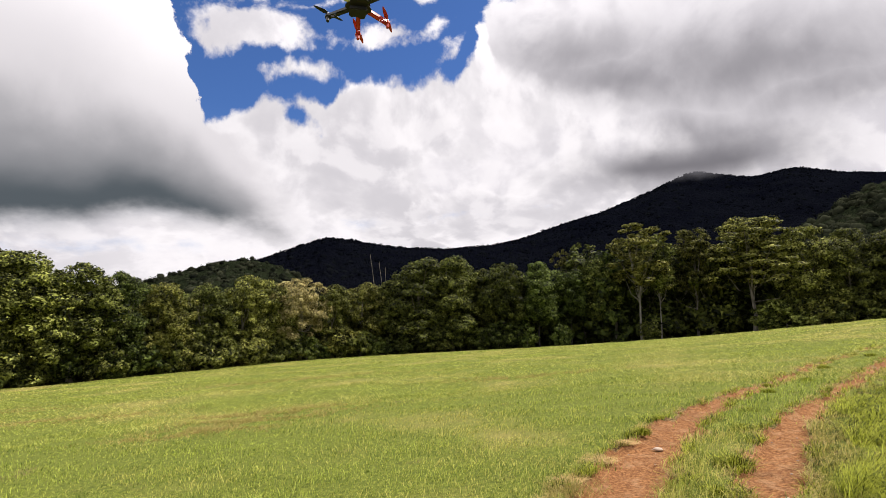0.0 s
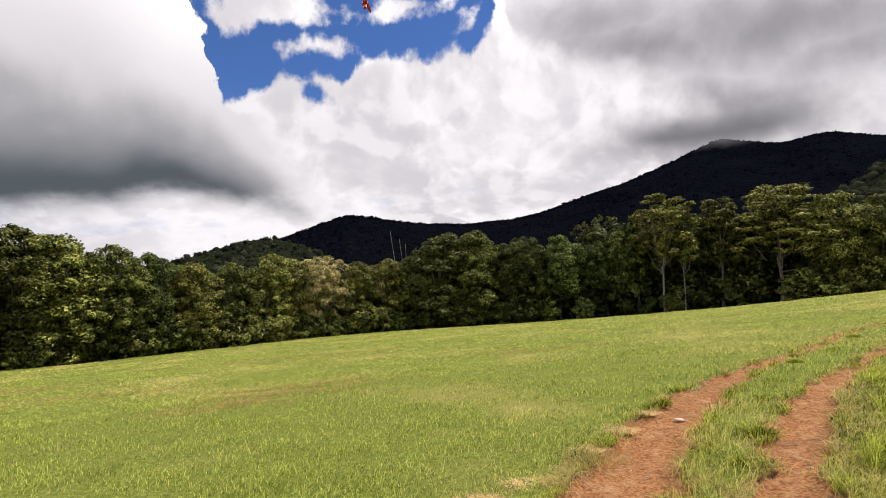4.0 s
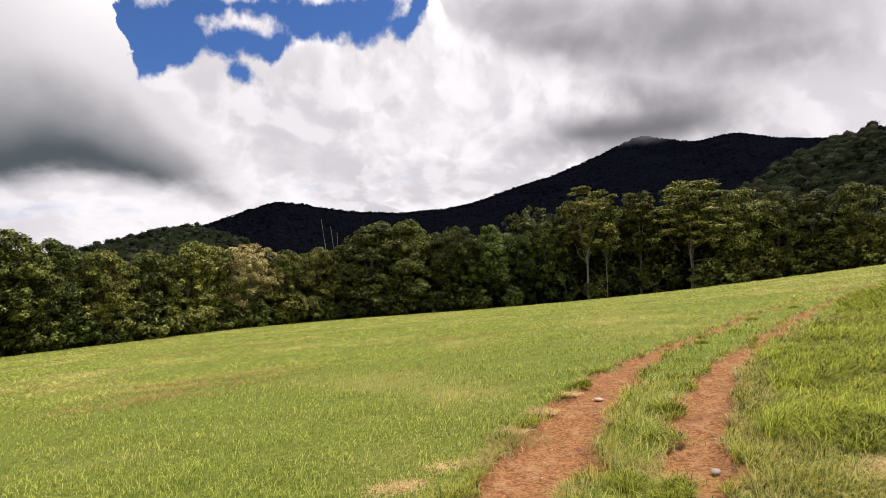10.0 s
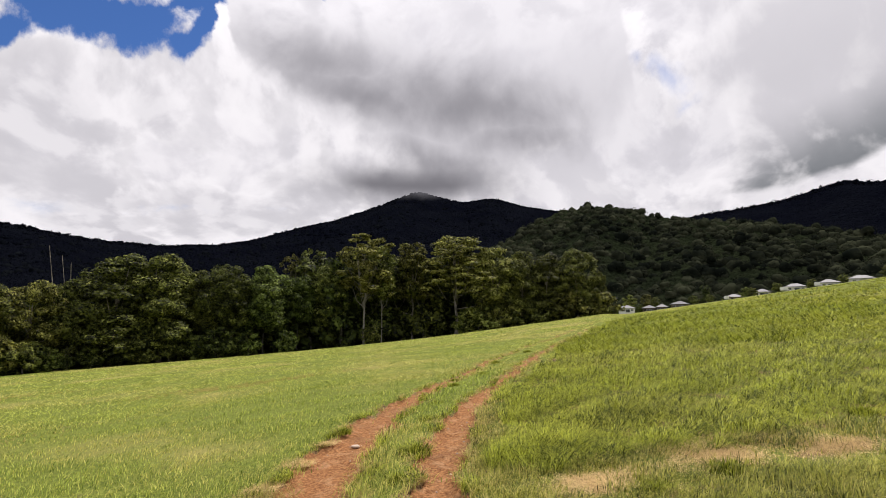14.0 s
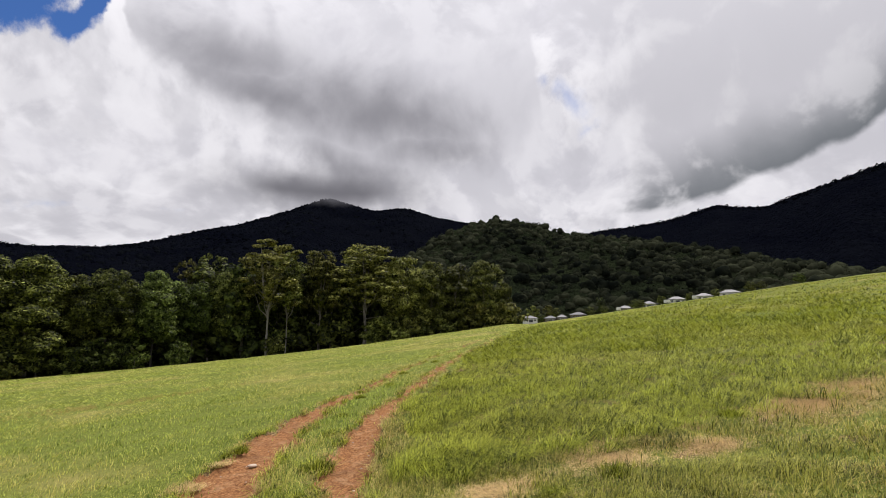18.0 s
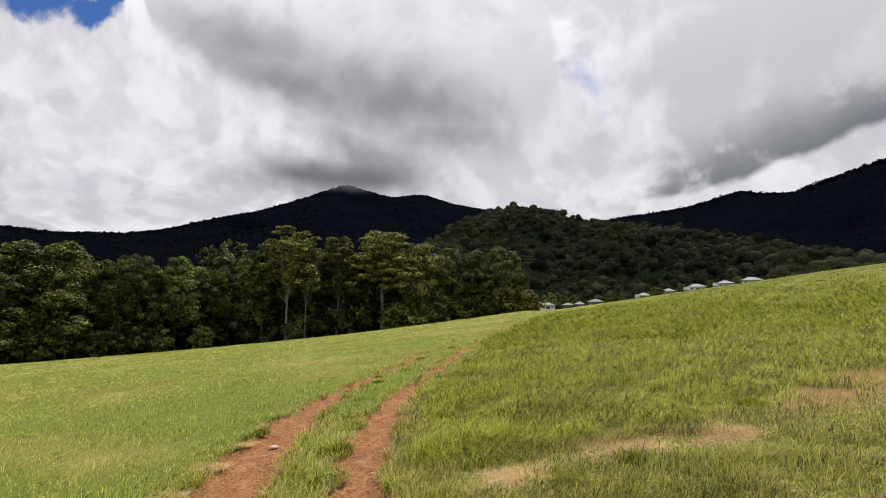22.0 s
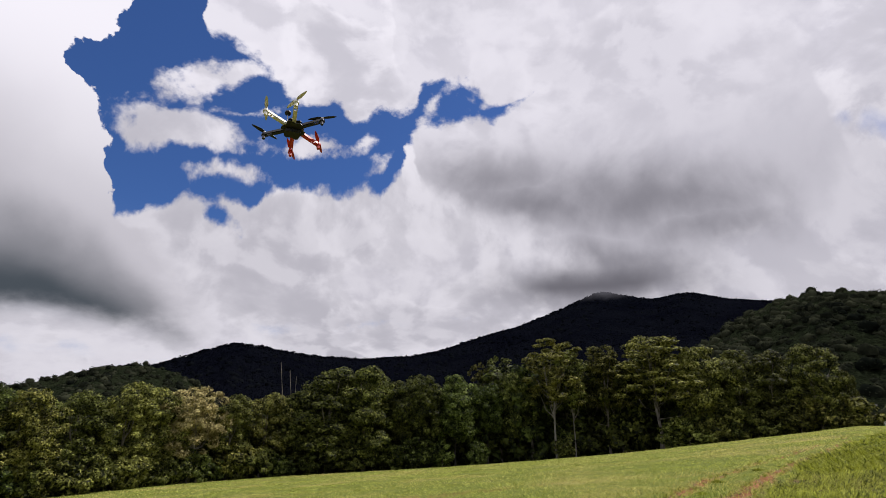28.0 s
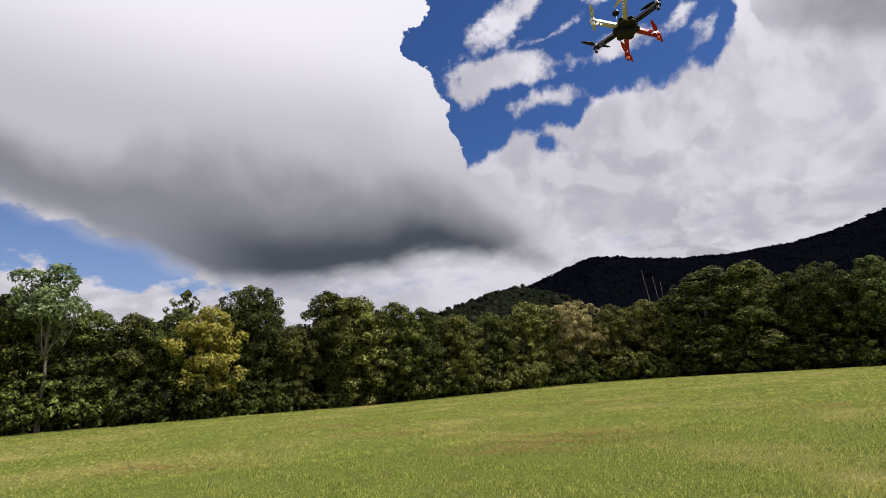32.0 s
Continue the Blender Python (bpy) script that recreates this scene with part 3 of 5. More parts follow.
def build_ground():
    front = np.arange(-80, 95.01, 0.5)
    az = np.concatenate([front, np.arange(98, 278, 4.0)])
    radii = np.concatenate([[0.3], 0.8 * 1.0195 ** np.arange(0, 262), 150 * 1.09 ** np.arange(0, 40)])
    A, Rr = np.meshgrid(np.radians(az), radii)
    x, y = Rr * np.sin(A), Rr * np.cos(A)
    dl, dr = rut_depth(x, y)
    z = land(x, y) - 0.12 * np.clip(np.maximum(dl, dr) / 0.12 + 0.3, 0, 1)
    n_r, n_a = A.shape
    verts = np.stack([x, y, z], -1).reshape(-1, 3)
    i, j = np.meshgrid(np.arange(n_r - 1), np.arange(n_a), indexing="ij")
    jn = (j + 1) % n_a
    faces = np.stack([i * n_a + j, i * n_a + jn, (i + 1) * n_a + jn, (i + 1) * n_a + j], -1).reshape(-1, 4)
    # close the small hole under the camera
    verts = np.vstack([verts, [[0, 0, ground_z(0, 0)]]])
    c = len(verts) - 1
    step = np.array([(c, k, (k + 1) % n_a, (k + 2) % n_a) for k in range(0, n_a - 1, 2)])
    me = array_mesh("ground", verts, np.vstack([faces[:, ::-1], step[:, ::-1]]))
    scuffed_shaded = np.clip(near_straw(x, y) * 0.75 + 0.2 * waves(x, y, 0.4, 35), 0, 1)
    rt = right_of_track(x, y)
    mown = ((rt > 0.35) & (x > 1.2) & (y > 1.0)) * np.clip(1 - (np.hypot(x, y) - 16) / 8, 0, 1) * np.clip(0.22 + 0.40 * waves(x, y, 0.9, 36) + 0.2 * waves(x, y, 0.35, 37), 0, 0.8)
    # shade between the long grass blades, painted as dark earth
    root_shade = long_grass_zone(x, y) * np.clip(1 - (np.hypot(x, y) - 24) / 8, 0, 1) * np.clip(0.45 + 0.3 * waves(x, y, 0.7, 38), 0, 0.8)
    scuffed_shaded = np.maximum(np.maximum(scuffed_shaded, mown), root_shade)
    verge = np.clip(1 + (np.maximum(dl, dr) - 0.02) / 0.16, 0, 1) * (np.hypot(x, y) < 40)
    worn = np.append(np.maximum(scuffed_shaded, verge * 0.9).ravel(), 0.0)
    layer = me.attributes.new("worn", "FLOAT", "POINT")
    layer.data.foreach_set("value", worn.astype(np.float32))
    ob = part("ground", me, GROUND, None, "sloping meadow ground with thin grass and bare patches", True)
    tagged(ob, category="ground", kind="structure")


def build_rut(name, line, wide, index, label):
    """A worn wheel rut: a strip of bare red soil with a ragged edge, sunk between the grass."""
    pts = []
    for (ax, ay), (bx, by) in zip(line, line[1:]):
        n = max(2, int(math.hypot(bx - ax, by - ay) / (0.12 if math.hypot(ax, ay) < 16 else 0.4)))
        pts += [(ax + (bx - ax) * k / n, ay + (by - ay) * k / n) for k in range(n)]
    pts = np.array(pts)
    for _ in range(20):
        pts[1:-1] = (pts[:-2] + pts[1:-1] * 2 + pts[2:]) / 4
    d = np.gradient(pts, axis=0)
    d /= np.linalg.norm(d, axis=1)[:, None]
    side = np.stack([d[:, 1], -d[:, 0]], -1)
    cols = np.linspace(-1, 1, 15)
    rows = []
    for s in cols:
        w = wide + 0.16
        p = pts + side * (s * w)
        rows.append(p)
    P = np.stack(rows, 1)
    dep = rut_depth(P[..., 0], P[..., 1])[index]
    z = land(P[..., 0], P[..., 1]) - 0.085 * np.clip(dep / 0.14, 0, 1) - 0.14 * (dep < -0.03) + 0.012 * waves(P[..., 0], P[..., 1], 0.35, 21) + 0.012 * waves(P[..., 0], P[..., 1], 0.16, 22)
    n_p, n_c = P.shape[:2]
    verts = np.concatenate([P, z[..., None]], -1).reshape(-1, 3)
    i, j = np.meshgrid(np.arange(n_p - 1), np.arange(n_c - 1), indexing="ij")
    faces = np.stack([i * n_c + j, (i + 1) * n_c + j, (i + 1) * n_c + j + 1, i * n_c + j + 1], -1).reshape(-1, 4)
    ob = part(name, array_mesh(name, verts, faces[:, ::-1]), SOIL, None, label, True)
    return tagged(ob, category="road", kind="structure")


build_ground()
build_rut("road_rut_west", RUT_LEFT, 0.62, 0, "worn wheel rut of bare reddish soil through the grass")
build_rut("road_rut_east", RUT_RIGHT, 0.50, 1, "narrower wheel rut of bare red soil beside long grass")


# ---- mountains ----
def spread(knots, az):
    """Smooth curve through rows (bearing, value), at the bearings az."""
    k = np.array(knots, dtype=float)
    return np.interp(az, k[:, 0], k[:, 1])


def mountain(name, label, ridge, far, foot, foot_z, mat, step, rough, seed, sides=46):
    """A wooded ridge: its crest runs through rows (bearing, height above the horizon in degrees), at distances far (rows)."""
    az = np.arange(ridge[0][0], ridge[-1][0] + step / 2, step)
    el, rr = spread(ridge, az), spread(far, az)
    kern = np.hanning(max(3, int(1.6 / step) | 1))
    kern /= kern.sum()
    pad = len(kern) // 2
    el = np.convolve(np.pad(el, pad, mode="edge"), kern, "valid")
    g = np.random.RandomState(seed)
    u = np.concatenate([np.linspace(0, 1, sides), 1 + np.linspace(0, 1, 9)[1:] ** 1.5])
    U, A = np.meshgrid(u, np.radians(az), indexing="ij")
    RR = rr[None, :]
    r = np.where(U <= 1, foot + (RR - foot) * U, RR + (U - 1) * 500)
    top = 1.7 + RR * np.tan(np.radians(el))[None, :]
    shape = np.where(U <= 1, U ** 1.15, 1 - 0.55 * (U - 1))
    x, y = r * np.sin(A), r * np.cos(A)
    spur = waves(np.degrees(A) * 10, U * 18, 60, seed) * 0.035 * np.sin(np.pi * np.clip(U, 0, 1))
    z = foot_z + (top - foot_z) * (shape + spur)
    bumps = rough * (waves(x, y, rough * 3.2, seed + 1) * 0.5 + waves(x, y, rough * 1.5, seed + 2) * 0.5 + g.uniform(-0.15, 0.15, x.shape))
    z = z + bumps * np.where(U > 0.02, 1, 0)
    n_u, n_a = U.shape
    verts = np.stack([x, y, z], -1).reshape(-1, 3)
    i, j = np.meshgrid(np.arange(n_u - 1), np.arange(n_a - 1), indexing="ij")
    faces = np.stack([i * n_a + j, i * n_a + j + 1, (i + 1) * n_a + j + 1, (i + 1) * n_a + j], -1).reshape(-1, 4)
    ob = part(name, array_mesh(name, verts, faces[:, ::-1]), mat, None, label, True)
    tagged(ob, category="mountain", kind="structure")
    return x, y, z, U


def summit_cloud():
    """A bank of low cloud that hangs on the summit: a thin sheet of mist, close before the crest."""
    def build(n, b):
        p = place_of(n)
        x, y, z = n.xyz(p)
        az = n.math("MULTIPLY", n.math("ARCTAN2", x, y), 180 / math.pi)
        el = n.math("MULTIPLY", n.math("ARCTAN2", z, n.math("SQRT", n.math("MULTIPLY_ADD", x, x, n.math("MULTIPLY", y, y)))), 180 / math.pi)
        f = n.math("SUBTRACT", n.noise(p, 0.012, 6.0, 0.6), 0.5)
        el = n.math("MULTIPLY_ADD", f, 1.1, el)
        base = n.math("MULTIPLY_ADD", n.math("ABSOLUTE", n.math("SUBTRACT", az, 27.5)), 0.07, 13.75)
        rise = n.ramp(n.math("SUBTRACT", el, base), -0.3, 1.5)
        fall = n.ramp(el, 15.2, 17.6, 1.0, 0.0)
        ends = n.math("MULTIPLY", n.ramp(az, 16.5, 22.0), n.ramp(az, 30.0, 36.0, 1.0, 0.0))
        b.inputs["Base Color"].default_value = (0, 0, 0, 1)
        b.inputs["Emission Color"].default_value = (0.19, 0.187, 0.20, 1)
        b.inputs["Emission Strength"].default_value = 1.0
        n.put(n.math("MULTIPLY", n.math("MULTIPLY", rise, fall), n.math("MULTIPLY", ends, 0.92)), b.inputs["Alpha"])
    mat = material("mist", build, 1.0, 0.0)
    az, el = np.meshgrid(np.radians(np.linspace(16, 37, 30)), np.radians(np.linspace(13, 18, 8)), indexing="ij")
    r = 1980.0
    verts = np.stack([r * np.sin(az), r * np.cos(az), 1.7 + r * np.tan(el)], -1).reshape(-1, 3)
    i, j = np.meshgrid(np.arange(29), np.arange(7), indexing="ij")
    faces = np.stack([i * 8 + j, (i + 1) * 8 + j, (i + 1) * 8 + j + 1, i * 8 + j + 1], -1).reshape(-1, 4)
    ob = part("backdrop_cloud", array_mesh("backdrop_cloud", verts, faces), mat, None, "grey cloud clinging to the mountain summit", True)
    ob.visible_shadow = False
    tagged(ob, category="cloud", kind="structure")


summit_cloud()
ridge_grid = mountain("backdrop_mountain", "forested mountain ridge under low cloud, cloud shade in its colour",
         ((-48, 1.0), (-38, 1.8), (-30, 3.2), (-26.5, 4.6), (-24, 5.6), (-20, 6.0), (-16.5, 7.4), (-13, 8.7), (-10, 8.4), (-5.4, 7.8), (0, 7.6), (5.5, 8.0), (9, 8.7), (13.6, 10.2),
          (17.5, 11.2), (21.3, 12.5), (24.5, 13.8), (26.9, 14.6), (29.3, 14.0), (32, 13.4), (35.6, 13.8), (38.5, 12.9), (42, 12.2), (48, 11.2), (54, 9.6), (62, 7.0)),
         ((-48, 1500), (-10, 1500), (6, 1750), (27, 2250), (62, 2500)), 620, -6.0, RIDGE_SHADED, 0.12, 3.4, 31)
range_grid = mountain("backdrop_range", "tall wooded range with a low saddle, cloud shade in its colour",
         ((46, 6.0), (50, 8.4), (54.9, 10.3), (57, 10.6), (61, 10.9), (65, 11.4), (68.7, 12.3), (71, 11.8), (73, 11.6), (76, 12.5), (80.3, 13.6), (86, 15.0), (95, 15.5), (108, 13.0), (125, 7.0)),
         ((46, 1800), (69, 1550), (80, 1400), (125, 1500)), 620, 25.0, RIDGE_SHADED, 0.14, 3.4, 47)
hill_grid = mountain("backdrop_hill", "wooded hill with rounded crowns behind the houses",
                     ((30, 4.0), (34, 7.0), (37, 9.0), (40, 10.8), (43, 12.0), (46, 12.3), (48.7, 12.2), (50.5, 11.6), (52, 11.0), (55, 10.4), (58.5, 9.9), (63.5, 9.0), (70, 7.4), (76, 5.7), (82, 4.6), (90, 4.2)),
                     ((30, 720), (48, 740), (60, 680), (76, 560), (90, 520)), 400, 12.0, HILLSIDE_SHADED, 0.2, 2.2, 53)

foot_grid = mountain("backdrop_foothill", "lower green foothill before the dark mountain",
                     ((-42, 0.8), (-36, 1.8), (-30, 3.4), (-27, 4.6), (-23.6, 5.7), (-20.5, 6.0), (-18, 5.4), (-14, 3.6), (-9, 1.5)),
                     ((-42, 900), (-9, 1000)), 430, -6.0, HILLSIDE_SHADED, 0.2, 2.4, 59, 30)


# ---- trees ----
def leaf_quads(centres, radii, count, size, rng, rise=0.35, flat=1.0, slim=0.5, facing=None, small=False):
    """Corners and quads of loose leaves on the skin of round clumps."""
    c = np.repeat(np.asarray(centres), count, axis=0)
    rad = np.repeat(np.asarray(radii), count)[:, None]
    n = rng.normal(size=c.shape)
    n[:, 2] += 0.25
    if facing is not None:
        n += np.repeat(facing, count, axis=0) * 0.8
    n /= np.linalg.norm(n, axis=1)[:, None]
    p = c + n * rad * rng.uniform(0.7, 1.1, (len(c), 1)) * np.array([1, 1, flat])
    nor = n * 0.9 + rng.normal(size=c.shape) * 0.30 + np.array([0, 0, rise])
    nor /= np.linalg.norm(nor, axis=1)[:, None]
    t = np.cross(nor, rng.normal(size=c.shape))
    t /= np.linalg.norm(t, axis=1)[:, None] + 1e-9
    t[:, 2] -= 0.25
    b = np.cross(nor, t)
    s = (size * rng.uniform(0.6, 1.35, (len(c), 1)))
    if small:
        v = np.stack([p - t * s * 0.5 + b * s * slim * 0.5, p - t * s * 0.5 - b * s * slim * 0.5, p + t * s * 0.5], 1)
        return v.reshape(-1, 3), np.arange(len(c) * 3).reshape(-1, 3)
    v = np.stack([p - t * s * 0.5, p + b * s * slim * 0.5 + nor * s * 0.06, p + t * s * 0.5, p - b * s * slim * 0.5 + nor * s * 0.06], 1)
    f = np.arange(len(c) * 4).reshape(-1, 4)
    return v.reshape(-1, 3), f


def crown_points(rng, n, low, high, wide, lobes=10, lobe=0.46):
    """Clump centres on the skins of big round lobes that make up a crown from height low to high."""
    k = np.arange(lobes)
    z = np.clip((k + rng.uniform(0.2, 0.8, lobes)) / lobes, 0, 1)
    a = k * 2.4 + rng.uniform(-0.5, 0.5, lobes)
    size = wide * lobe * rng.uniform(0.75, 1.2, lobes)
    prof = (1 - np.abs(2 * z - 0.9) ** 3.5 * 0.8).clip(0.1, 1) ** 0.6
    off = wide * 0.62 * prof * rng.uniform(0.55, 1.1, lobes)
    c = np.stack([off * np.cos(a), off * np.sin(a), low + size * 0.5 + (high - low - size * 1.3) * z], -1)
    w = rng.randint(0, lobes, n)
    d = rng.normal(size=(n, 3))
    d[:, 2] += 0.45
    d /= np.linalg.norm(d, axis=1)[:, None]
    p = c[w] + d * size[w][:, None] * rng.uniform(0.75, 1.05, (n, 1))
    p[:, 2] = np.clip(p[:, 2], low, high)
    return p, d


def tree_mesh(seed, height=16.0, low=0.8, wide=4.9, clumps=260, leaves=115, size=0.28, clump=(0.55, 1.15), bark=BARK, leaf=LEAF, limbs=8,
              trunk=0.26, lean=0.5, lobes=13, lobe=0.40, flat=0.8, rise=0.35, slim=0.7, name="tree", label="", category="tree", tiers=0):
    """One tree: a tapered trunk with limbs, and a crown of leaf clumps with gaps between them."""
    rng = np.random.RandomState(seed)
    ob = thing(name, label, category, "shrubs along the forest edge" if name == "shrub" else "trees along the forest edge")
    pts = [Vector((lean * rng.uniform(-1, 1) * k / 5, lean * rng.uniform(-1, 1) * k / 5, height * 0.8 * k / 5)) for k in range(6)]
    rows = [(pts, [trunk * (1.35 if k == 0 else 1 - k / 6.5) for k in range(6)])]
    cen, facing = crown_points(rng, clumps, low, height - clump[1] * 0.6, wide, lobes, lobe)
    if tiers:
        lev = np.linspace(height * 0.45, height - 0.6, tiers)
        cen[:, 2] = lev[rng.randint(0, tiers, clumps)] + rng.normal(0, 0.32, clumps)
        cen[:, :2] *= (1.25 - 0.65 * (cen[:, 2:3] / height) ** 2)
    rad = rng.uniform(clump[0], clump[1], clumps)
    for k in rng.choice(clumps, limbs, replace=False):
        end = Vector(cen[k])
        f = min(0.92, max(0.25, end.z / height * 0.75))
        base = pts[0].lerp(pts[-1], f)
        base = Vector((base.x, base.y, height * 0.8 * f))
        mid = base.lerp(end, 0.5) + Vector((0, 0, -0.06 * height))
        rows.append(([base, mid, end], [trunk * 0.42, trunk * 0.26, trunk * 0.1]))
    part("trunk", tubes_mesh("trunk", rows, 7), bark, ob)
    v, f = leaf_quads(cen, rad, leaves, size, rng, rise, flat, slim, facing, True)
    part("crown", array_mesh("crown", v, f), leaf, ob)
    return ob


KINDS = {
    "dense": dict(seed=1, wide=5.2, label="broad dense dark green rainforest tree"),
    "dense_b": dict(seed=2, wide=4.8, label="full-crowned dark green tree at the forest edge"),
    "dense_c": dict(seed=3, wide=5.4, low=1.5, leaf=LEAF_WARM, label="wide olive green tree at the forest edge"),
    "dense_e": dict(seed=14, wide=5.0, low=0.8, lobes=12, lobe=0.42, leaf=LEAF_WARM, label="round-crowned sunlit olive tree at the forest edge"),
    "dense_d": dict(seed=4, wide=4.0, low=0.6, lobes=17, lobe=0.38, label="tall narrow tree wrapped in green creepers"),
    "dense_f": dict(seed=15, wide=5.4, low=0.9, lobes=15, lobe=0.38, leaf=LEAF_WARM, label="great round-crowned tree with glossy olive foliage"),
    # the shade in these hollows is put into the bark colour
    "hollow": dict(seed=31, wide=5.2, low=4.2, lobes=12, lobe=0.38, trunk=0.15, limbs=5, bark=BARK_SHADED, label="green tree with a dark hollow under its crown"),
    "hollow_b": dict(seed=32, wide=5.0, low=4.8, lobes=12, lobe=0.38, trunk=0.15, limbs=5, bark=BARK_SHADED, leaf=LEAF_SHADED, label="tree with a hollow under its crown, shade put into leaf and bark colour"),
    "fill": dict(seed=9, wide=5.4, low=0.3, clumps=80, leaves=80, size=0.62, clump=(0.9, 1.6), leaf=LEAF_SHADED, label="green tree inside the wood, shade put into its leaf colour"),
    "fill_b": dict(seed=10, wide=5.0, low=0.3, clumps=80, leaves=80, size=0.62, clump=(0.9, 1.5), leaf=LEAF_WARM, label="olive green tree inside the wood"),
    "open": dict(seed=5, height=22.0, low=9.5, wide=5.2, clumps=150, leaves=110, size=0.33, clump=(0.5, 1.0), bark=BARK_PALE, leaf=LEAF_WARM, limbs=24, trunk=0.17, flat=0.6, lobes=13, lobe=0.36,
                 label="tall open-crowned tree with a slender pale trunk"),
    "tiered": dict(seed=6, height=20.0, low=6.0, wide=6.6, clumps=190, leaves=110, size=0.33, clump=(0.7, 1.3), leaf=LEAF_WARM, flat=0.4, tiers=10, rise=0.8, limbs=16, lobes=12,
                   label="spreading tree with flat tiers of olive foliage"),
    "yellow": dict(seed=7, height=15.0, low=2.5, wide=4.6, clumps=170, leaves=120, size=0.29, leaf=LEAF_YELLOW, label="yellowing tree among green ones"),
    "tan": dict(seed=17, height=15.0, low=4.0, wide=4.4, clumps=150, leaves=110, size=0.28, clump=(0.6, 1.1), bark=BARK_PALE, limbs=16, leaf=LEAF_TAN, label="thin-crowned tree with dry tan foliage and pale branches"),
    "lime": dict(seed=8, height=18.0, low=10.0, wide=3.8, clumps=84, leaves=70, size=0.34, clump=(0.6, 1.2), bark=BARK_PALE, leaf=LEAF_LIME, limbs=14, trunk=0.22, lobes=8, lobe=0.34,
                 label="thin airy tree with pale lime foliage and a pale trunk"),
    "plume": dict(seed=12, height=18.0, low=14.0, wide=3.0, clumps=26, leaves=34, size=0.36, clump=(0.3, 0.6), leaf=LEAF_WARM, limbs=6, trunk=0.14, lobes=5, lobe=0.4,
                  label="slender tree with a small plume of leaves above the canopy"),
}
SHRUBS = {
    "thicket": dict(seed=23, height=5.0, low=0.0, wide=3.6, clumps=44, leaves=26, size=0.9, clump=(0.5, 1.0), trunk=0.08, limbs=4, lobes=9, leaf=LEAF_SHADED, name="shrub", category="shrub", label="thicket inside the wood, shade put into its leaf colour"),
    "shrub": dict(seed=21, height=4.0, low=0.1, wide=2.1, clumps=54, leaves=60, size=0.26, clump=(0.3, 0.6), trunk=0.07, limbs=5, lobes=8, name="shrub", category="shrub", label="dense green shrub at the forest edge"),
    "shrub_b": dict(seed=22, height=3.0, low=0.1, wide=2.4, clumps=60, leaves=60, size=0.24, clump=(0.3, 0.6), trunk=0.06, limbs=5, lobes=8, leaf=LEAF_WARM, name="shrub", category="shrub", label="low spreading olive shrub by the grass"),
}
made = {}


def plant(kind, az, r, height, wide=1.0, turn=None):
    """Stand a tree of a kind at a bearing and distance, scaled to a height."""
    spec = KINDS.get(kind) or SHRUBS[kind]
    x, y = polar(az, r)
    s = height / spec.get("height", 16.0)
    z = ground_z(x, y) - 0.05
    turn = random.uniform(0, 360) if turn is None else turn
    m = pose(x, y, z, 0, 0, turn) @ Matrix.Diagonal((s * wide, s * wide, s, 1))
    if kind not in made:
        made[kind] = tree_mesh(**spec)
        made[kind].matrix_basis = m
        return made[kind]
    src = made[kind]
    ob = src.copy()
    scene.collection.objects.link(ob)
    ob.matrix_basis = m
    for o in src.children:
        c = o.copy()
        scene.collection.objects.link(c)
        c.parent = ob
    return ob


EDGE = ((-90, 60), (-69, 62), (-60, 62), (-50, 64), (-35, 72), (-22, 82), (-10, 90), (4, 95), (20.6, 98), (34, 102), (47, 110), (55, 118))


def edge(az):
    return float(np.interp(az, [e[0] for e in EDGE], [e[1] for e in EDGE]))


def top_height(az, r, el):
    x, y = polar(az, r)
    return 1.7 + r * math.tan(radians(el)) - ground_z(x, y)


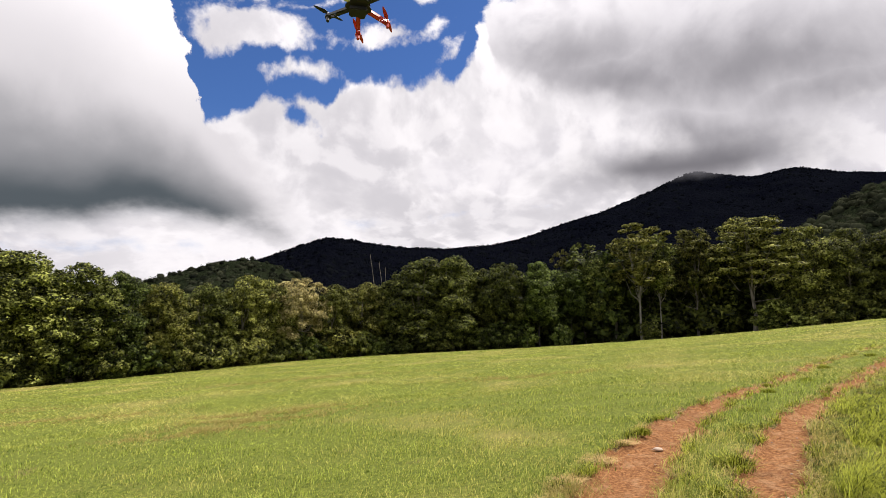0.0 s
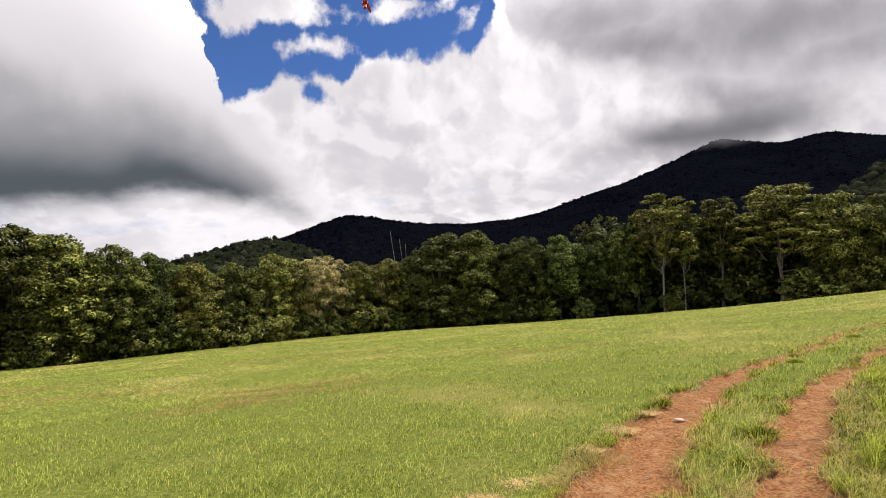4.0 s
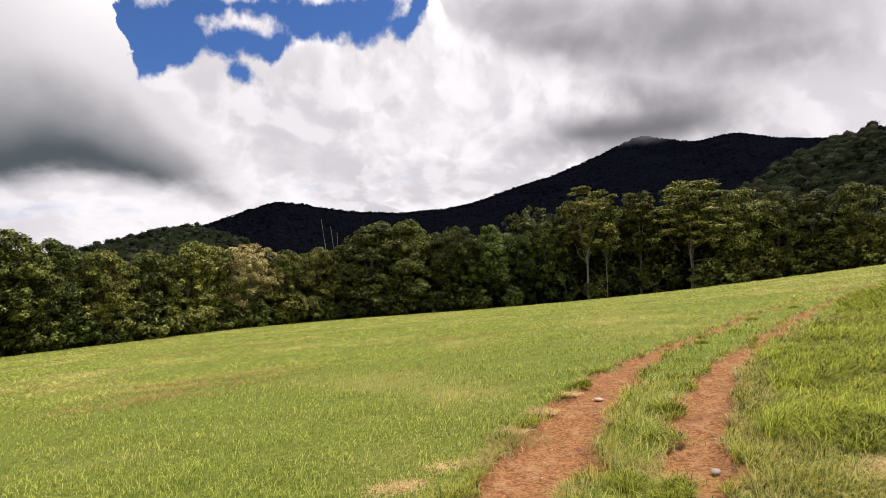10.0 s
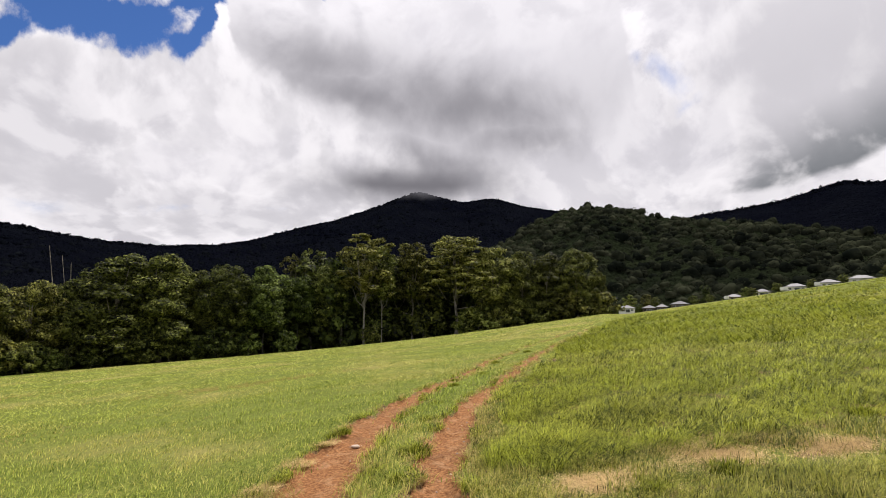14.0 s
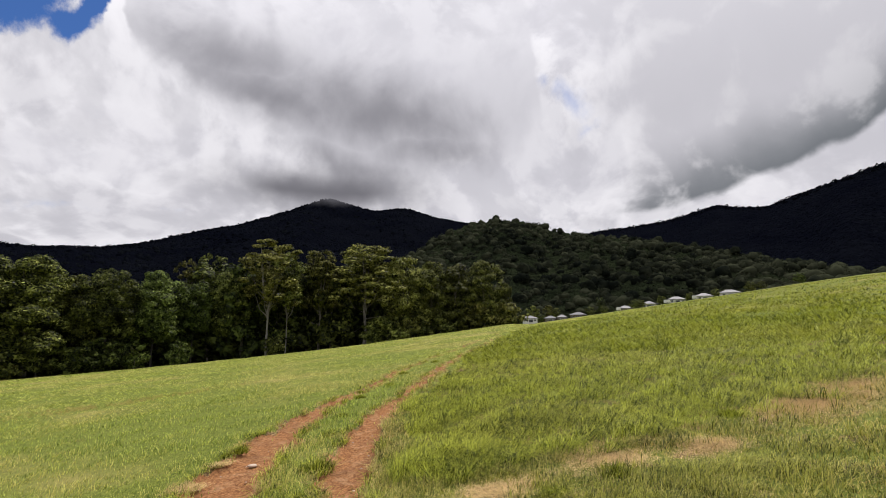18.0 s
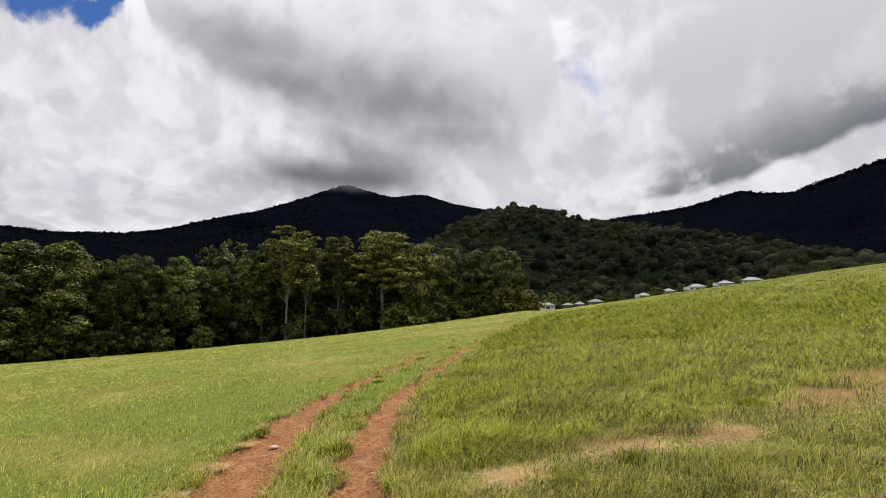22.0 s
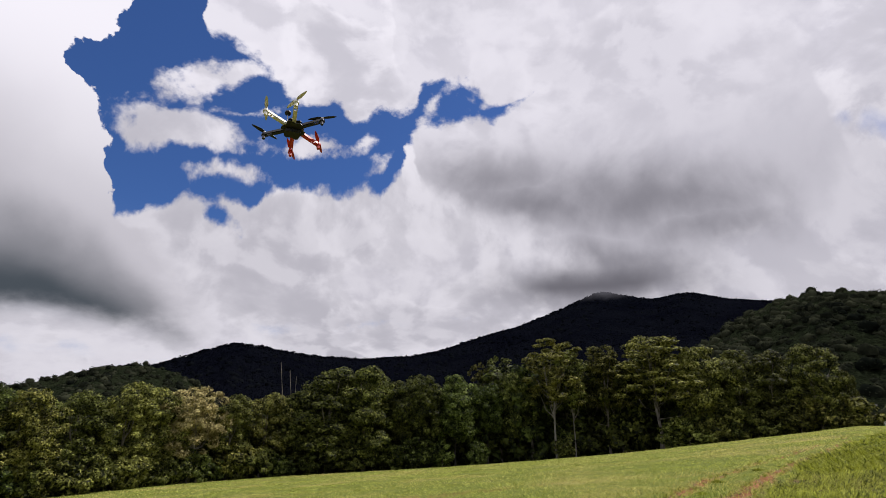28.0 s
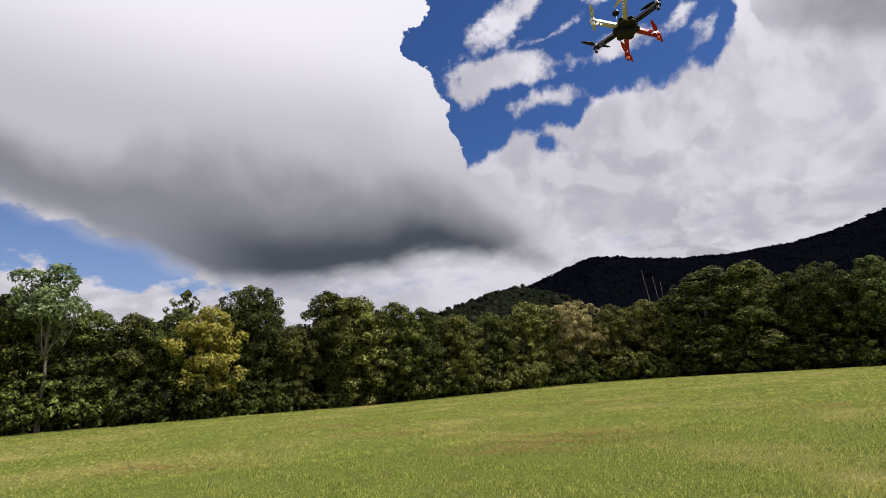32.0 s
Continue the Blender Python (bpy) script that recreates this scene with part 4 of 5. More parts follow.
# the front row: kind, bearing, metres behind the edge, height of the top in degrees, width
FRONT = (
    ("dense", -78, 4, 5.2, 1.0), ("dense_b", -73.5, 5, 5.0, 1.0), ("lime", -67.6, 1.2, 9.0, 1.0), ("dense_b", -69.5, 4, 5.4, 0.9), ("dense", -64.5, 5, 4.6, 1.0),
    ("dense_d", -60.5, 4, 4.4, 1.0), ("dense_b", -57.2, 5, 5.0, 0.95), ("yellow", -54.3, 1.2, 4.9, 1.05), ("dense_b", -50.3, 6, 7.4, 0.9), ("dense_b", -46.5, 4, 3.0, 0.9),
    ("dense", -42.2, 5, 6.5, 0.9), ("dense_e", -39.2, 4, 5.8, 1.1), ("dense_c", -35.6, 3, 5.0, 0.95), ("dense", -32.4, 4, 4.4, 0.9), ("dense_e", -28.6, 3, 3.5, 0.95),
    ("dense_c", -25.0, 4, 3.5, 0.9), ("dense_e", -21.3, 3, 4.5, 0.95), ("dense_c", -18.3, 5, 4.0, 0.9), ("tan", -15.4, 2, 4.5, 1.1), ("dense_e", -12.2, 3, 3.7, 0.85),
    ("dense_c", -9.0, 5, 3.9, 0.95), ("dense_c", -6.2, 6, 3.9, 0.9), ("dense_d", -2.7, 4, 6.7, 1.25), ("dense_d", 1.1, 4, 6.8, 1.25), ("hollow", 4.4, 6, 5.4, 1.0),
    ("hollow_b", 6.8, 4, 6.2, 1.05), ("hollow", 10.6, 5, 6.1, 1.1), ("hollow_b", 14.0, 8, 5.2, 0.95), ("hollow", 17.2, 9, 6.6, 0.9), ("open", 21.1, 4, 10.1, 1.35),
    ("open", 23.0, 5, 8.9, 0.8), ("plume", 15.4, 14, 8.1, 1.0), ("plume", 13.4, 12, 7.3, 0.8), ("plume", -57.0, 14, 6.6, 0.9), ("tiered", 26.4, 8, 8.8, 0.8), ("tiered", 31.3, 6, 9.5, 1.35), ("dense_f", 35.6, 4, 8.6, 1.0), ("dense_f", 38.6, 4, 8.0, 0.95),
    ("dense_d", 41.2, 4, 7.6, 1.25), ("dense", 44.6, 3, 8.0, 1.05), ("dense_b", 46.9, 2, 5.6, 0.62))
for kind, az, back, el, wide in FRONT:
    r = edge(az) + back
    plant(kind, az, r, top_height(az, r, el), wide * (1.16 if az < 0 and kind.startswith("dense") else 1.0))

# sheet of leaf litter under the wood, its brown darkened for the trees' shade
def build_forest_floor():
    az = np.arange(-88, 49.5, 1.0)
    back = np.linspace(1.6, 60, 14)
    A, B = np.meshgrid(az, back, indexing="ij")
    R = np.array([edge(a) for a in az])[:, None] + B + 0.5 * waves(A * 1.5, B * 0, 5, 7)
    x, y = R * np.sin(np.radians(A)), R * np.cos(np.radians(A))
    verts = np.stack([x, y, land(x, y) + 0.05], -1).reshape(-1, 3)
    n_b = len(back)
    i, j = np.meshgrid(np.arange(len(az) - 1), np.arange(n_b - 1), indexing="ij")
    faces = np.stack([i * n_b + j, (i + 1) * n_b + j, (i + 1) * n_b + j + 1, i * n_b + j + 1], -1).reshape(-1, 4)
    ob = part("ground_forest_floor", array_mesh("ground_forest_floor", verts, faces), LITTER_SHADED, None, "leaf litter under the trees, darkened for the shade there", True)
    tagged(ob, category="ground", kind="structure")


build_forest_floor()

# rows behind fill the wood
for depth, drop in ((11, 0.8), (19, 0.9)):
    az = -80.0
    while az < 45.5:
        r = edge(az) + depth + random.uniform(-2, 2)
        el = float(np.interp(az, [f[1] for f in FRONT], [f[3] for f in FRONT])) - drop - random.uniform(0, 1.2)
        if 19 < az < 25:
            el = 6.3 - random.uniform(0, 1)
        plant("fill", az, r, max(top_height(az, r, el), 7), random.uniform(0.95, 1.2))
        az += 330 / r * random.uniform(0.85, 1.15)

# thickets added to close the view through the trunks, leaves darkened for shade
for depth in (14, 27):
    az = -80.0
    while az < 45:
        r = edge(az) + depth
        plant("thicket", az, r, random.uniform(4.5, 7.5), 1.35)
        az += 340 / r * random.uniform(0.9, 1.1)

# shrubs along the foot of the wood; under the tall trees it stays open
az = -80.0
while az < 47.8:
    r = edge(az) + random.uniform(0.6, 2.6)
    if not (9 < az < 35 and random.random() < 0.86):
        plant("shrub" if az < -25 else random.choice(("shrub", "shrub_b")), az, r, random.uniform(2.2, 6.0), random.uniform(0.9, 1.25))
    az += random.uniform(1.2, 2.2)


# ---- grass ----
def grass_blades(x, y, height, width, lean, bend, rng, wind=0.0):
    """Corners and triangles of blades: three triangles each, bent over towards a random side."""
    n = len(x)
    z = land(x, y) - 0.015
    a = rng.uniform(0, 2 * math.pi, n)
    side = np.stack([np.cos(a), np.sin(a), np.zeros(n)], -1)
    out = np.stack([-np.sin(a) + wind, np.cos(a) - 0.3 * wind, np.zeros(n)], -1)
    base = np.stack([x, y, z], -1)
    up = np.array([0.0, 0.0, 1.0])
    h, w = height[:, None], width[:, None] * 0.5
    mid = base + up * h * 0.6 + out * (lean * height)[:, None] * 0.35
    tip = base + up * (h * (1 - 0.45 * bend[:, None])) + out * (lean * height)[:, None]
    v = np.stack([base - side * w, base + side * w, mid - side * w * 0.8, mid + side * w * 0.8, tip], 1)
    k = np.arange(n)[:, None] * 5
    f = np.concatenate([k + [0, 1, 3], k + [0, 3, 2], k + [2, 3, 4]], 1).reshape(-1, 3)
    return v.reshape(-1, 3), f


def thin_blades(x, y, height, width, lean, rng):
    """Corners and triangles of blades far off: one triangle each."""
    n = len(x)
    z = land(x, y) - 0.015
    a = rng.uniform(0, 2 * math.pi, n)
    side = np.stack([np.cos(a), np.sin(a), np.zeros(n)], -1) * (width * 0.5)[:, None]
    b = rng.uniform(0, 2 * math.pi, n)
    out = np.stack([np.cos(b), np.sin(b), np.zeros(n)], -1) * (lean * height)[:, None]
    base = np.stack([x, y, z], -1)
    tip = base + out + np.stack([np.zeros(n), np.zeros(n), height], -1)
    return np.stack([base - side, base + side, tip], 1).reshape(-1, 3), np.arange(3 * n).reshape(-1, 3)


def scatter(n, r0, r1, az0, az1, rng):
    """Places spread evenly over bearings and over the logarithm of the distance."""
    r = r0 * (r1 / r0) ** rng.uniform(0, 1, n)
    a = np.radians(rng.uniform(az0, az1, n))
    return r * np.sin(a), r * np.cos(a), r


def in_wood(x, y):
    az = np.degrees(np.arctan2(x, y))
    return np.hypot(x, y) > np.interp(az, [e[0] for e in EDGE], [e[1] for e in EDGE]) + 2


def bare(x, y, rng):
    """True on the wheel ruts, with a ragged edge."""
    dl, dr = rut_depth(x, y)
    d = np.maximum(dl, dr) + rng.normal(0, 0.075, len(x))
    worn = rng.uniform(0, 1, len(x)) < 1.3 - np.hypot(x, y) / 30
    return (d > 0.01) & worn


def build_grass():
    rng = np.random.RandomState(77)
    # short field grass, near
    x, y, r = scatter(330000, 2.4, 17.0, -78, 92, rng)
    dry = near_straw(x, y)
    keep = ~bare(x, y, rng) & ~long_grass_zone(x, y) & (rng.uniform(0, 1, len(x)) > dry * 1.25)
    patch = waves(x, y, 2.2, 71)
    keep &= rng.uniform(0, 1, len(x)) < 0.80 + 0.35 * patch
    x, y, r, patch = x[keep], y[keep], r[keep], patch[keep]
    mid = np.clip(1 - np.abs(right_of_track(x, y) + 0.8) / 0.6, 0, 1)
    tall = 0.060 + 0.022 * patch + 0.045 * mid + 0.05 * np.clip(0.4 + 1.2 * waves(x, y, 0.9, 64), 0, 1.4) * (right_of_track(x, y) > 0.3)
    h = np.maximum(tall * rng.uniform(0.5, 1.5, len(x)), 0.03)
    v, f = grass_blades(x, y, h, 0.0030 + 0.00065 * r * rng.uniform(0.7, 1.2, len(x)), rng.uniform(0.3, 1.3, len(x)), rng.uniform(0, 0.7, len(x)), rng, 0.2)
    strip = np.repeat(right_of_track(x, y) > 0.3, 3)
    tagged(part("field_grass", array_mesh("field_grass", v, f[~strip]), FIELD_GRASS), "short green and yellowing grass of the field", "grass", "", "stuff")
    tagged(part("verge_grass", array_mesh("verge_grass", v, f[strip]), VERGE_GRASS), "trampled green grass on the strip beside the track", "grass", "", "stuff")
    # short field grass, far
    x, y, r = scatter(300000, 15.0, 112.0, -80, 62, rng)
    keep = ~bare(x, y, rng) & ~in_wood(x, y) & ~(long_grass_zone(x, y) & (r < 60))
    x, y, r = x[keep], y[keep], r[keep]
    h = (0.055 + 0.02 * waves(x, y, 5, 72)) * rng.uniform(0.5, 1.4, len(x)) * (1 + r / 120)
    v, f = thin_blades(x, y, np.maximum(h, 0.03), 0.0013 * r * rng.uniform(0.7, 1.3, len(x)), rng.uniform(0.5, 2.2, len(x)), rng)
    tagged(part("far_field_grass", array_mesh("far_field_grass", v, f), FAR_GRASS), "short yellowish grass of the far field", "grass", "", "stuff")
    # long grass on the bank
    x, y, r = scatter(330000, 3.2, 24.0, 22, 94, rng)
    keep = long_grass_zone(x, y) & (rng.uniform(0, 1, len(x)) > near_straw(x, y) * 1.5)
    x, y, r = x[keep], y[keep], r[keep]
    tuft = waves(x, y, 0.7, 81) * 0.5 + waves(x, y, 2.2, 82) * 0.6
    keep = rng.uniform(0, 1, len(x)) < 0.78 + 0.62 * tuft
    x, y, r, tuft = x[keep], y[keep], r[keep], tuft[keep]
    h = np.maximum((0.18 + 0.11 * tuft) * rng.uniform(0.5, 1.35, len(x)), 0.07)
    v, f = grass_blades(x, y, h, 0.0035 + 0.00055 * r, rng.uniform(0.8, 3.0, len(x)), rng.uniform(0.9, 2.4, len(x)), rng, 0.5)
    tagged(part("long_grass", array_mesh("long_grass", v, f), LONG_GRASS), "long lush uncut grass on the bank beside the track", "grass", "", "stuff")
    # tussocks on the mown strip before it
    x, y, r = scatter(170000, 3.0, 14.0, 30, 94, rng)
    tuft = waves(x, y, 0.55, 86) * 0.6 + waves(x, y, 1.5, 87) * 0.6
    keep = (right_of_track(x, y) > 0.3) & ~long_grass_zone(x, y) & (rng.uniform(0, 1, len(x)) < 0.5 + 0.8 * tuft - 1.1 * near_straw(x, y))
    x, y, r, tuft = x[keep], y[keep], r[keep], tuft[keep]
    h = np.maximum((0.085 + 0.05 * tuft) * rng.uniform(0.5, 1.4, len(x)), 0.03)
    v, f = grass_blades(x, y, h, 0.003 + 0.0005 * r, rng.uniform(0.6, 2.2, len(x)), rng.uniform(0.3, 1.4, len(x)), rng, 0.4)
    tagged(part("tussock_grass", array_mesh("tussock_grass", v, f), VERGE_GRASS), "uneven green tussocks on the mown strip", "grass", "", "stuff")
    x, y, r = scatter(130000, 18.0, 125.0, 38, 95, rng)
    keep = long_grass_zone(x, y) & ~in_wood(x, y) & ~bare(x, y, rng)
    x, y, r = x[keep], y[keep], r[keep]
    h = (0.20 + 0.09 * waves(x, y, 4.0, 83)) * rng.uniform(0.5, 1.3, len(x)) * np.clip(1.2 - r / 80, 0.3, 1)
    v, f = thin_blades(x, y, h, 0.0020 * r * rng.uniform(0.6, 1.2, len(x)), rng.uniform(0.5, 2.4, len(x)), rng)
    tagged(part("far_long_grass", array_mesh("far_long_grass", v, f), LONG_GRASS), "long uncut grass up to the crest of the bank", "grass", "", "stuff")
    # tall seeding stalks on the crest
    x, y, r = scatter(700, 45.0, 95.0, 58, 92, rng)
    v, f = grass_blades(x, y, rng.uniform(0.3, 0.75, len(x)), np.full(len(x), 0.035), rng.uniform(0.1, 0.7, len(x)), rng.uniform(0.1, 0.9, len(x)), rng)
    tagged(part("seeding_grass", array_mesh("seeding_grass", v, f), LONG_GRASS), "tall seeding grass stalks on the crest of the bank", "grass", "", "stuff")
    # withered thatch and trodden blades along the edges of the ruts
    x, y, r = scatter(420000, 3.0, 30.0, -5, 60, rng)
    d = np.maximum(*rut_depth(x, y))
    keep = (np.abs(d + 0.06 + 0.05 * waves(x, y, 0.7, 97)) < 0.10) & (rng.uniform(0, 1, len(x)) < 0.3 + 0.8 * waves(x, y, 0.9, 98))
    x, y, r = x[keep], y[keep], r[keep]
    v, f = grass_blades(x, y, rng.uniform(0.02, 0.085, len(x)), 0.004 + 0.0006 * r, rng.uniform(0.8, 3.0, len(x)), rng.uniform(0.2, 1.0, len(x)), rng)
    tagged(part("edge_thatch", array_mesh("edge_thatch", v, f), DRY_GRASS), "withered tan grass along the edges of the ruts", "grass", "", "stuff")
    # green fringe that hangs over the edges of the ruts
    x, y, r = scatter(420000, 3.0, 26.0, -5, 60, rng)
    d = np.maximum(*rut_depth(x, y))
    keep = (near_straw(x, y) < 0.25) & (np.abs(d + 0.02) < 0.07) & (rng.uniform(0, 1, len(x)) < waves(x, y, 1.1, 104) + 0.6 * waves(x, y, 0.35, 105))
    x, y, r = x[keep], y[keep], r[keep]
    v, f = grass_blades(x, y, rng.uniform(0.06, 0.16, len(x)), 0.003 + 0.0006 * r, rng.uniform(0.5, 1.7, len(x)), rng.uniform(0.2, 1.2, len(x)), rng)
    tagged(part("edge_grass", array_mesh("edge_grass", v, f), LONG_GRASS), "taller green grass hanging over the edges of the ruts", "grass", "", "stuff")
    # brown, dried-out streaks in the field
    xs, ys = [], []
    for cx, cy, ra, rb, k in ((-4.6, 14.8, 2.2, 0.8, 5000), (-5.8, 12.0, 1.6, 0.6, 4000), (-15.6, 9.4, 2.0, 0.8, 4000), (-4.7, 13.4, 1.8, 0.6, 3000), (-12, 17, 3.0, 1.0, 3000), (-20, 22, 4.0, 1.4, 3000), (3, 20, 3.0, 1.0, 2500), (1.0, 5.6, 0.5, 0.25, 1500), (-9, 30, 6, 1.6, 3000)):
        xs.append(cx + rng.normal(0, ra * 0.6, k))
        ys.append(cy + rng.normal(0, rb * 0.6, k))
    x, y = np.concatenate(xs), np.concatenate(ys)
    keep = waves(x, y, 1.6, 94) + 0.5 * waves(x, y, 0.5, 95) > -0.1
    x, y = x[keep], y[keep]
    r = np.hypot(x, y)
    v, f = thin_blades(x, y, rng.uniform(0.04, 0.10, len(x)), 0.0016 * r, rng.uniform(0.4, 1.8, len(x)), rng)
    tagged(part("dry_grass", array_mesh("dry_grass", v, f), DRY_GRASS), "brown dried grass in streaks across the field", "grass", "", "stuff")
    # cut straw lying in patches, and thinly over the mown strip
    sx, sy, _ = scatter(80000, 3.2, 16.0, 30, 94, rng)
    thin = (right_of_track(sx, sy) > 0.35) & ~long_grass_zone(sx, sy) & (waves(sx, sy, 1.4, 66) + 0.6 * waves(sx, sy, 0.45, 67) > rng.uniform(0.0, 1.2, len(sx)))
    xs, ys = [sx[thin]], [sy[thin]]
    for cx, cy, ra, rb in STRAW_SPOTS:
        k = int(11000 * ra * rb / 0.18)
        xs.append(cx + rng.normal(0, ra * 0.8, k))
        ys.append(cy + rng.normal(0, rb * 0.8, k))
    x, y = np.concatenate(xs), np.concatenate(ys)
    loose = np.arange(len(x)) < thin.sum()
    keep = (loose | (near_straw(x, y) > rng.uniform(0.0, 0.5, len(x)))) & (np.maximum(*rut_depth(x, y)) < 0.12)
    x, y = x[keep], y[keep]
    h = rng.uniform(0.012, 0.045, len(x))
    v, f = grass_blades(x, y, h, np.full(len(x), 0.007), rng.uniform(1.5, 6.0, len(x)), rng.uniform(0.3, 1.2, len(x)), rng)
    tagged(part("cut_straw", array_mesh("cut_straw", v, f), STRAW), "dry cut grass lying in tan patches", "straw", "", "stuff")


build_grass()


# ---- tufts and stones on the track ----
def tuft_mesh(seed, count, spread_, height):
    rng = np.random.RandomState(seed)
    a, q = rng.uniform(0, 6.28, count), np.minimum(np.abs(rng.normal(0, spread_ * 0.5, count)), spread_ * 0.8)
    bx, by = q * np.cos(a), q * np.sin(a)
    h = height * rng.uniform(0.5, 1.25, count)
    lean = rng.uniform(-0.3, 1.3, count) * h
    side = np.stack([-np.sin(a), np.cos(a), 0 * a], -1) * 0.0032
    base = np.stack([bx, by, 0 * bx - 0.03], -1)
    mid = base + np.stack([np.cos(a) * lean * 0.35, np.sin(a) * lean * 0.35, h * 0.6], -1)
    tip = base + np.stack([np.cos(a) * lean, np.sin(a) * lean, h * 0.85], -1)
    v = np.stack([base - side, base + side, mid - side, mid + side, tip], 1).reshape(-1, 3)
    k = np.arange(count)[:, None] * 5
    return array_mesh("grass_tuft", v, np.concatenate([k + [0, 1, 3], k + [0, 3, 2], k + [2, 3, 4]], 1).reshape(-1, 3))


tuft_data = [tuft_mesh(201 + k, 800, 0.22, 0.11) for k in range(3)]
for me in tuft_data:
    me.materials.append(LONG_GRASS)
for k, (tx, ty, ts) in enumerate(((4.4, 7.75, 1.0), (3.3, 6.05, 1.25), (3.05, 8.1, 0.8), (2.6, 5.1, 0.9), (5.3, 9.1, 0.8), (6.9, 11.1, 0.9), (8.6, 12.3, 0.9), (1.9, 4.1, 0.9), (7.4, 11.9, 0.7), (4.15, 3.05, 0.8),
                                  (10.4, 14.2, 1.0), (13.3, 16.1, 1.0), (5.0, 2.95, 1.1), (6.6, 3.6, 1.2), (7.9, 3.0, 1.2))):
    ob = new("grass_tuft", tuft_data[k % 3])
    ob.matrix_basis = pose(tx, ty, ground_z(tx, ty), 0, 0, 70 * k) @ Matrix.Diagonal((ts, ts, ts, 1))
    tagged(ob, "bushy tuft of green grass at the rut", "grass tuft", "grass tufts beside the ruts")


def stone_mesh(seed):
    bm = bmesh.new()
    bmesh.ops.create_icosphere(bm, subdivisions=2, radius=1.0)
    for v in bm.verts:
        v.co *= 1 + 0.28 * noise.noise(v.co * 1.3 + Vector((seed, 0, 0)))
        v.co.z *= 0.36
    return as_mesh(bm, "stone")


stones = [stone_mesh(k * 3.7) for k in range(3)]
for me in stones:
    smooth(me)
g = random.Random(5)
spots = [(2.93, 7.22, 0.068, STONE, "flat pale stone half sunk in the rut"), (2.72, 4.24, 0.056, GREY_STONE, "grey stone lying in the red soil")]
for k in range(26):
    line = RUT_LEFT if k % 2 else RUT_RIGHT
    i = g.choice((2, 2, 3, 3, 4))
    f = g.random()
    px = line[i][0] + (line[i + 1][0] - line[i][0]) * f + g.uniform(-0.22, 0.22)
    py = line[i][1] + (line[i + 1][1] - line[i][1]) * f + g.uniform(-0.22, 0.22)
    spots.append((px, py, g.uniform(0.008, 0.020), g.choice((STONE, GREY_STONE)), "small pebble on the red soil of the track"))
for k, (px, py, size, mat, label) in enumerate(spots):
    me = stones[k % 3].copy()
    ob = part("stone" if size > 0.05 else "pebble", me, mat, None, label)
    ob.matrix_basis = pose(px, py, ground_z(px, py) - 0.062 + size * 0.15, 0, 0, 50 * k) @ Matrix.Diagonal((size, size * 0.7, size, 1))
    tagged(ob, category="stone", group="" if size > 0.05 else "pebbles in the ruts")


# ---- woods on the hill and along the crests ----
def crowns(name, label, places, sizes, count, leaf, rng, mat):
    v, f = leaf_quads(places, sizes, count, leaf, rng, 0.4, 0.85, 0.8, None, True)
    tagged(part(name, array_mesh(name, v, f), mat), label, "forest", "", "stuff")


def lump_template():
    bm = bmesh.new()
    bmesh.ops.create_icosphere(bm, subdivisions=2, radius=1.0)
    bm.verts.ensure_lookup_table()
    v = np.array([tuple(p.co) for p in bm.verts])
    f = np.array([[p.index for p in q.verts] for q in bm.faces])
    bm.free()
    top = (v[f][:, :, 2].mean(1) > -0.35)
    return v, f[top]


def lumps(name, label, places, sizes, rng, mat):
    """Far crowns: uneven domes with knobbly tops, one for each tree."""
    v, f = lump_template()
    k = len(places)
    jag = 1 + rng.normal(0, 0.13, (k, len(v)))
    squash = np.stack([rng.uniform(0.8, 1.2, k), rng.uniform(0.8, 1.2, k), rng.uniform(0.7, 1.15, k)], -1)
    verts = places[:, None, :] + v[None] * jag[..., None] * squash[:, None, :] * sizes[:, None, None]
    faces = f[None] + (np.arange(k) * len(v))[:, None, None]
    tagged(part(name, array_mesh(name, verts.reshape(-1, 3), faces.reshape(-1, 3)), mat), label, "forest", "", "stuff")


rng = np.random.RandomState(91)
hx, hy, hz, hu = hill_grid
share = (hu.ravel() <= 1.02) * (0.35 + hu.ravel())
pick = rng.choice(hx.size, 2300, replace=True, p=share / share.sum())
cen = np.stack([hx.ravel()[pick], hy.ravel()[pick], hz.ravel()[pick]], -1) + rng.normal(0, 2.0, (len(pick), 3)) - np.array([0, 0, 2.0])
wide = rng.uniform(3.5, 8.5, len(pick))
lumps("hill_forest", "dense green forest canopy covering the hill, darkened for cloud shade", cen, wide * 0.78, rng, HILL_LEAF_SHADED)
crowns("hill_foliage", "ragged leaf clumps on the crowns of the hill forest", cen, wide, 120, 1.25, rng, HILL_LEAF_SHADED)
fx, fy, fz, fu = foot_grid
more = rng.choice(np.flatnonzero((fu.ravel() > 0.45) & (fu.ravel() <= 1.02)), 700)
cen = np.stack([fx.ravel()[more], fy.ravel()[more], fz.ravel()[more]], -1) + rng.normal(0, 2.5, (len(more), 3)) - np.array([0, 0, 1.5])
wide = rng.uniform(3.5, 7.5, len(more))
lumps("foothill_forest", "green forest canopy on the foothill", cen, wide * 0.78, rng, HILL_LEAF_SHADED)
crowns("foothill_foliage", "ragged leaf clumps on the crowns of the foothill", cen, wide, 90, 1.5, rng, HILL_LEAF_SHADED)


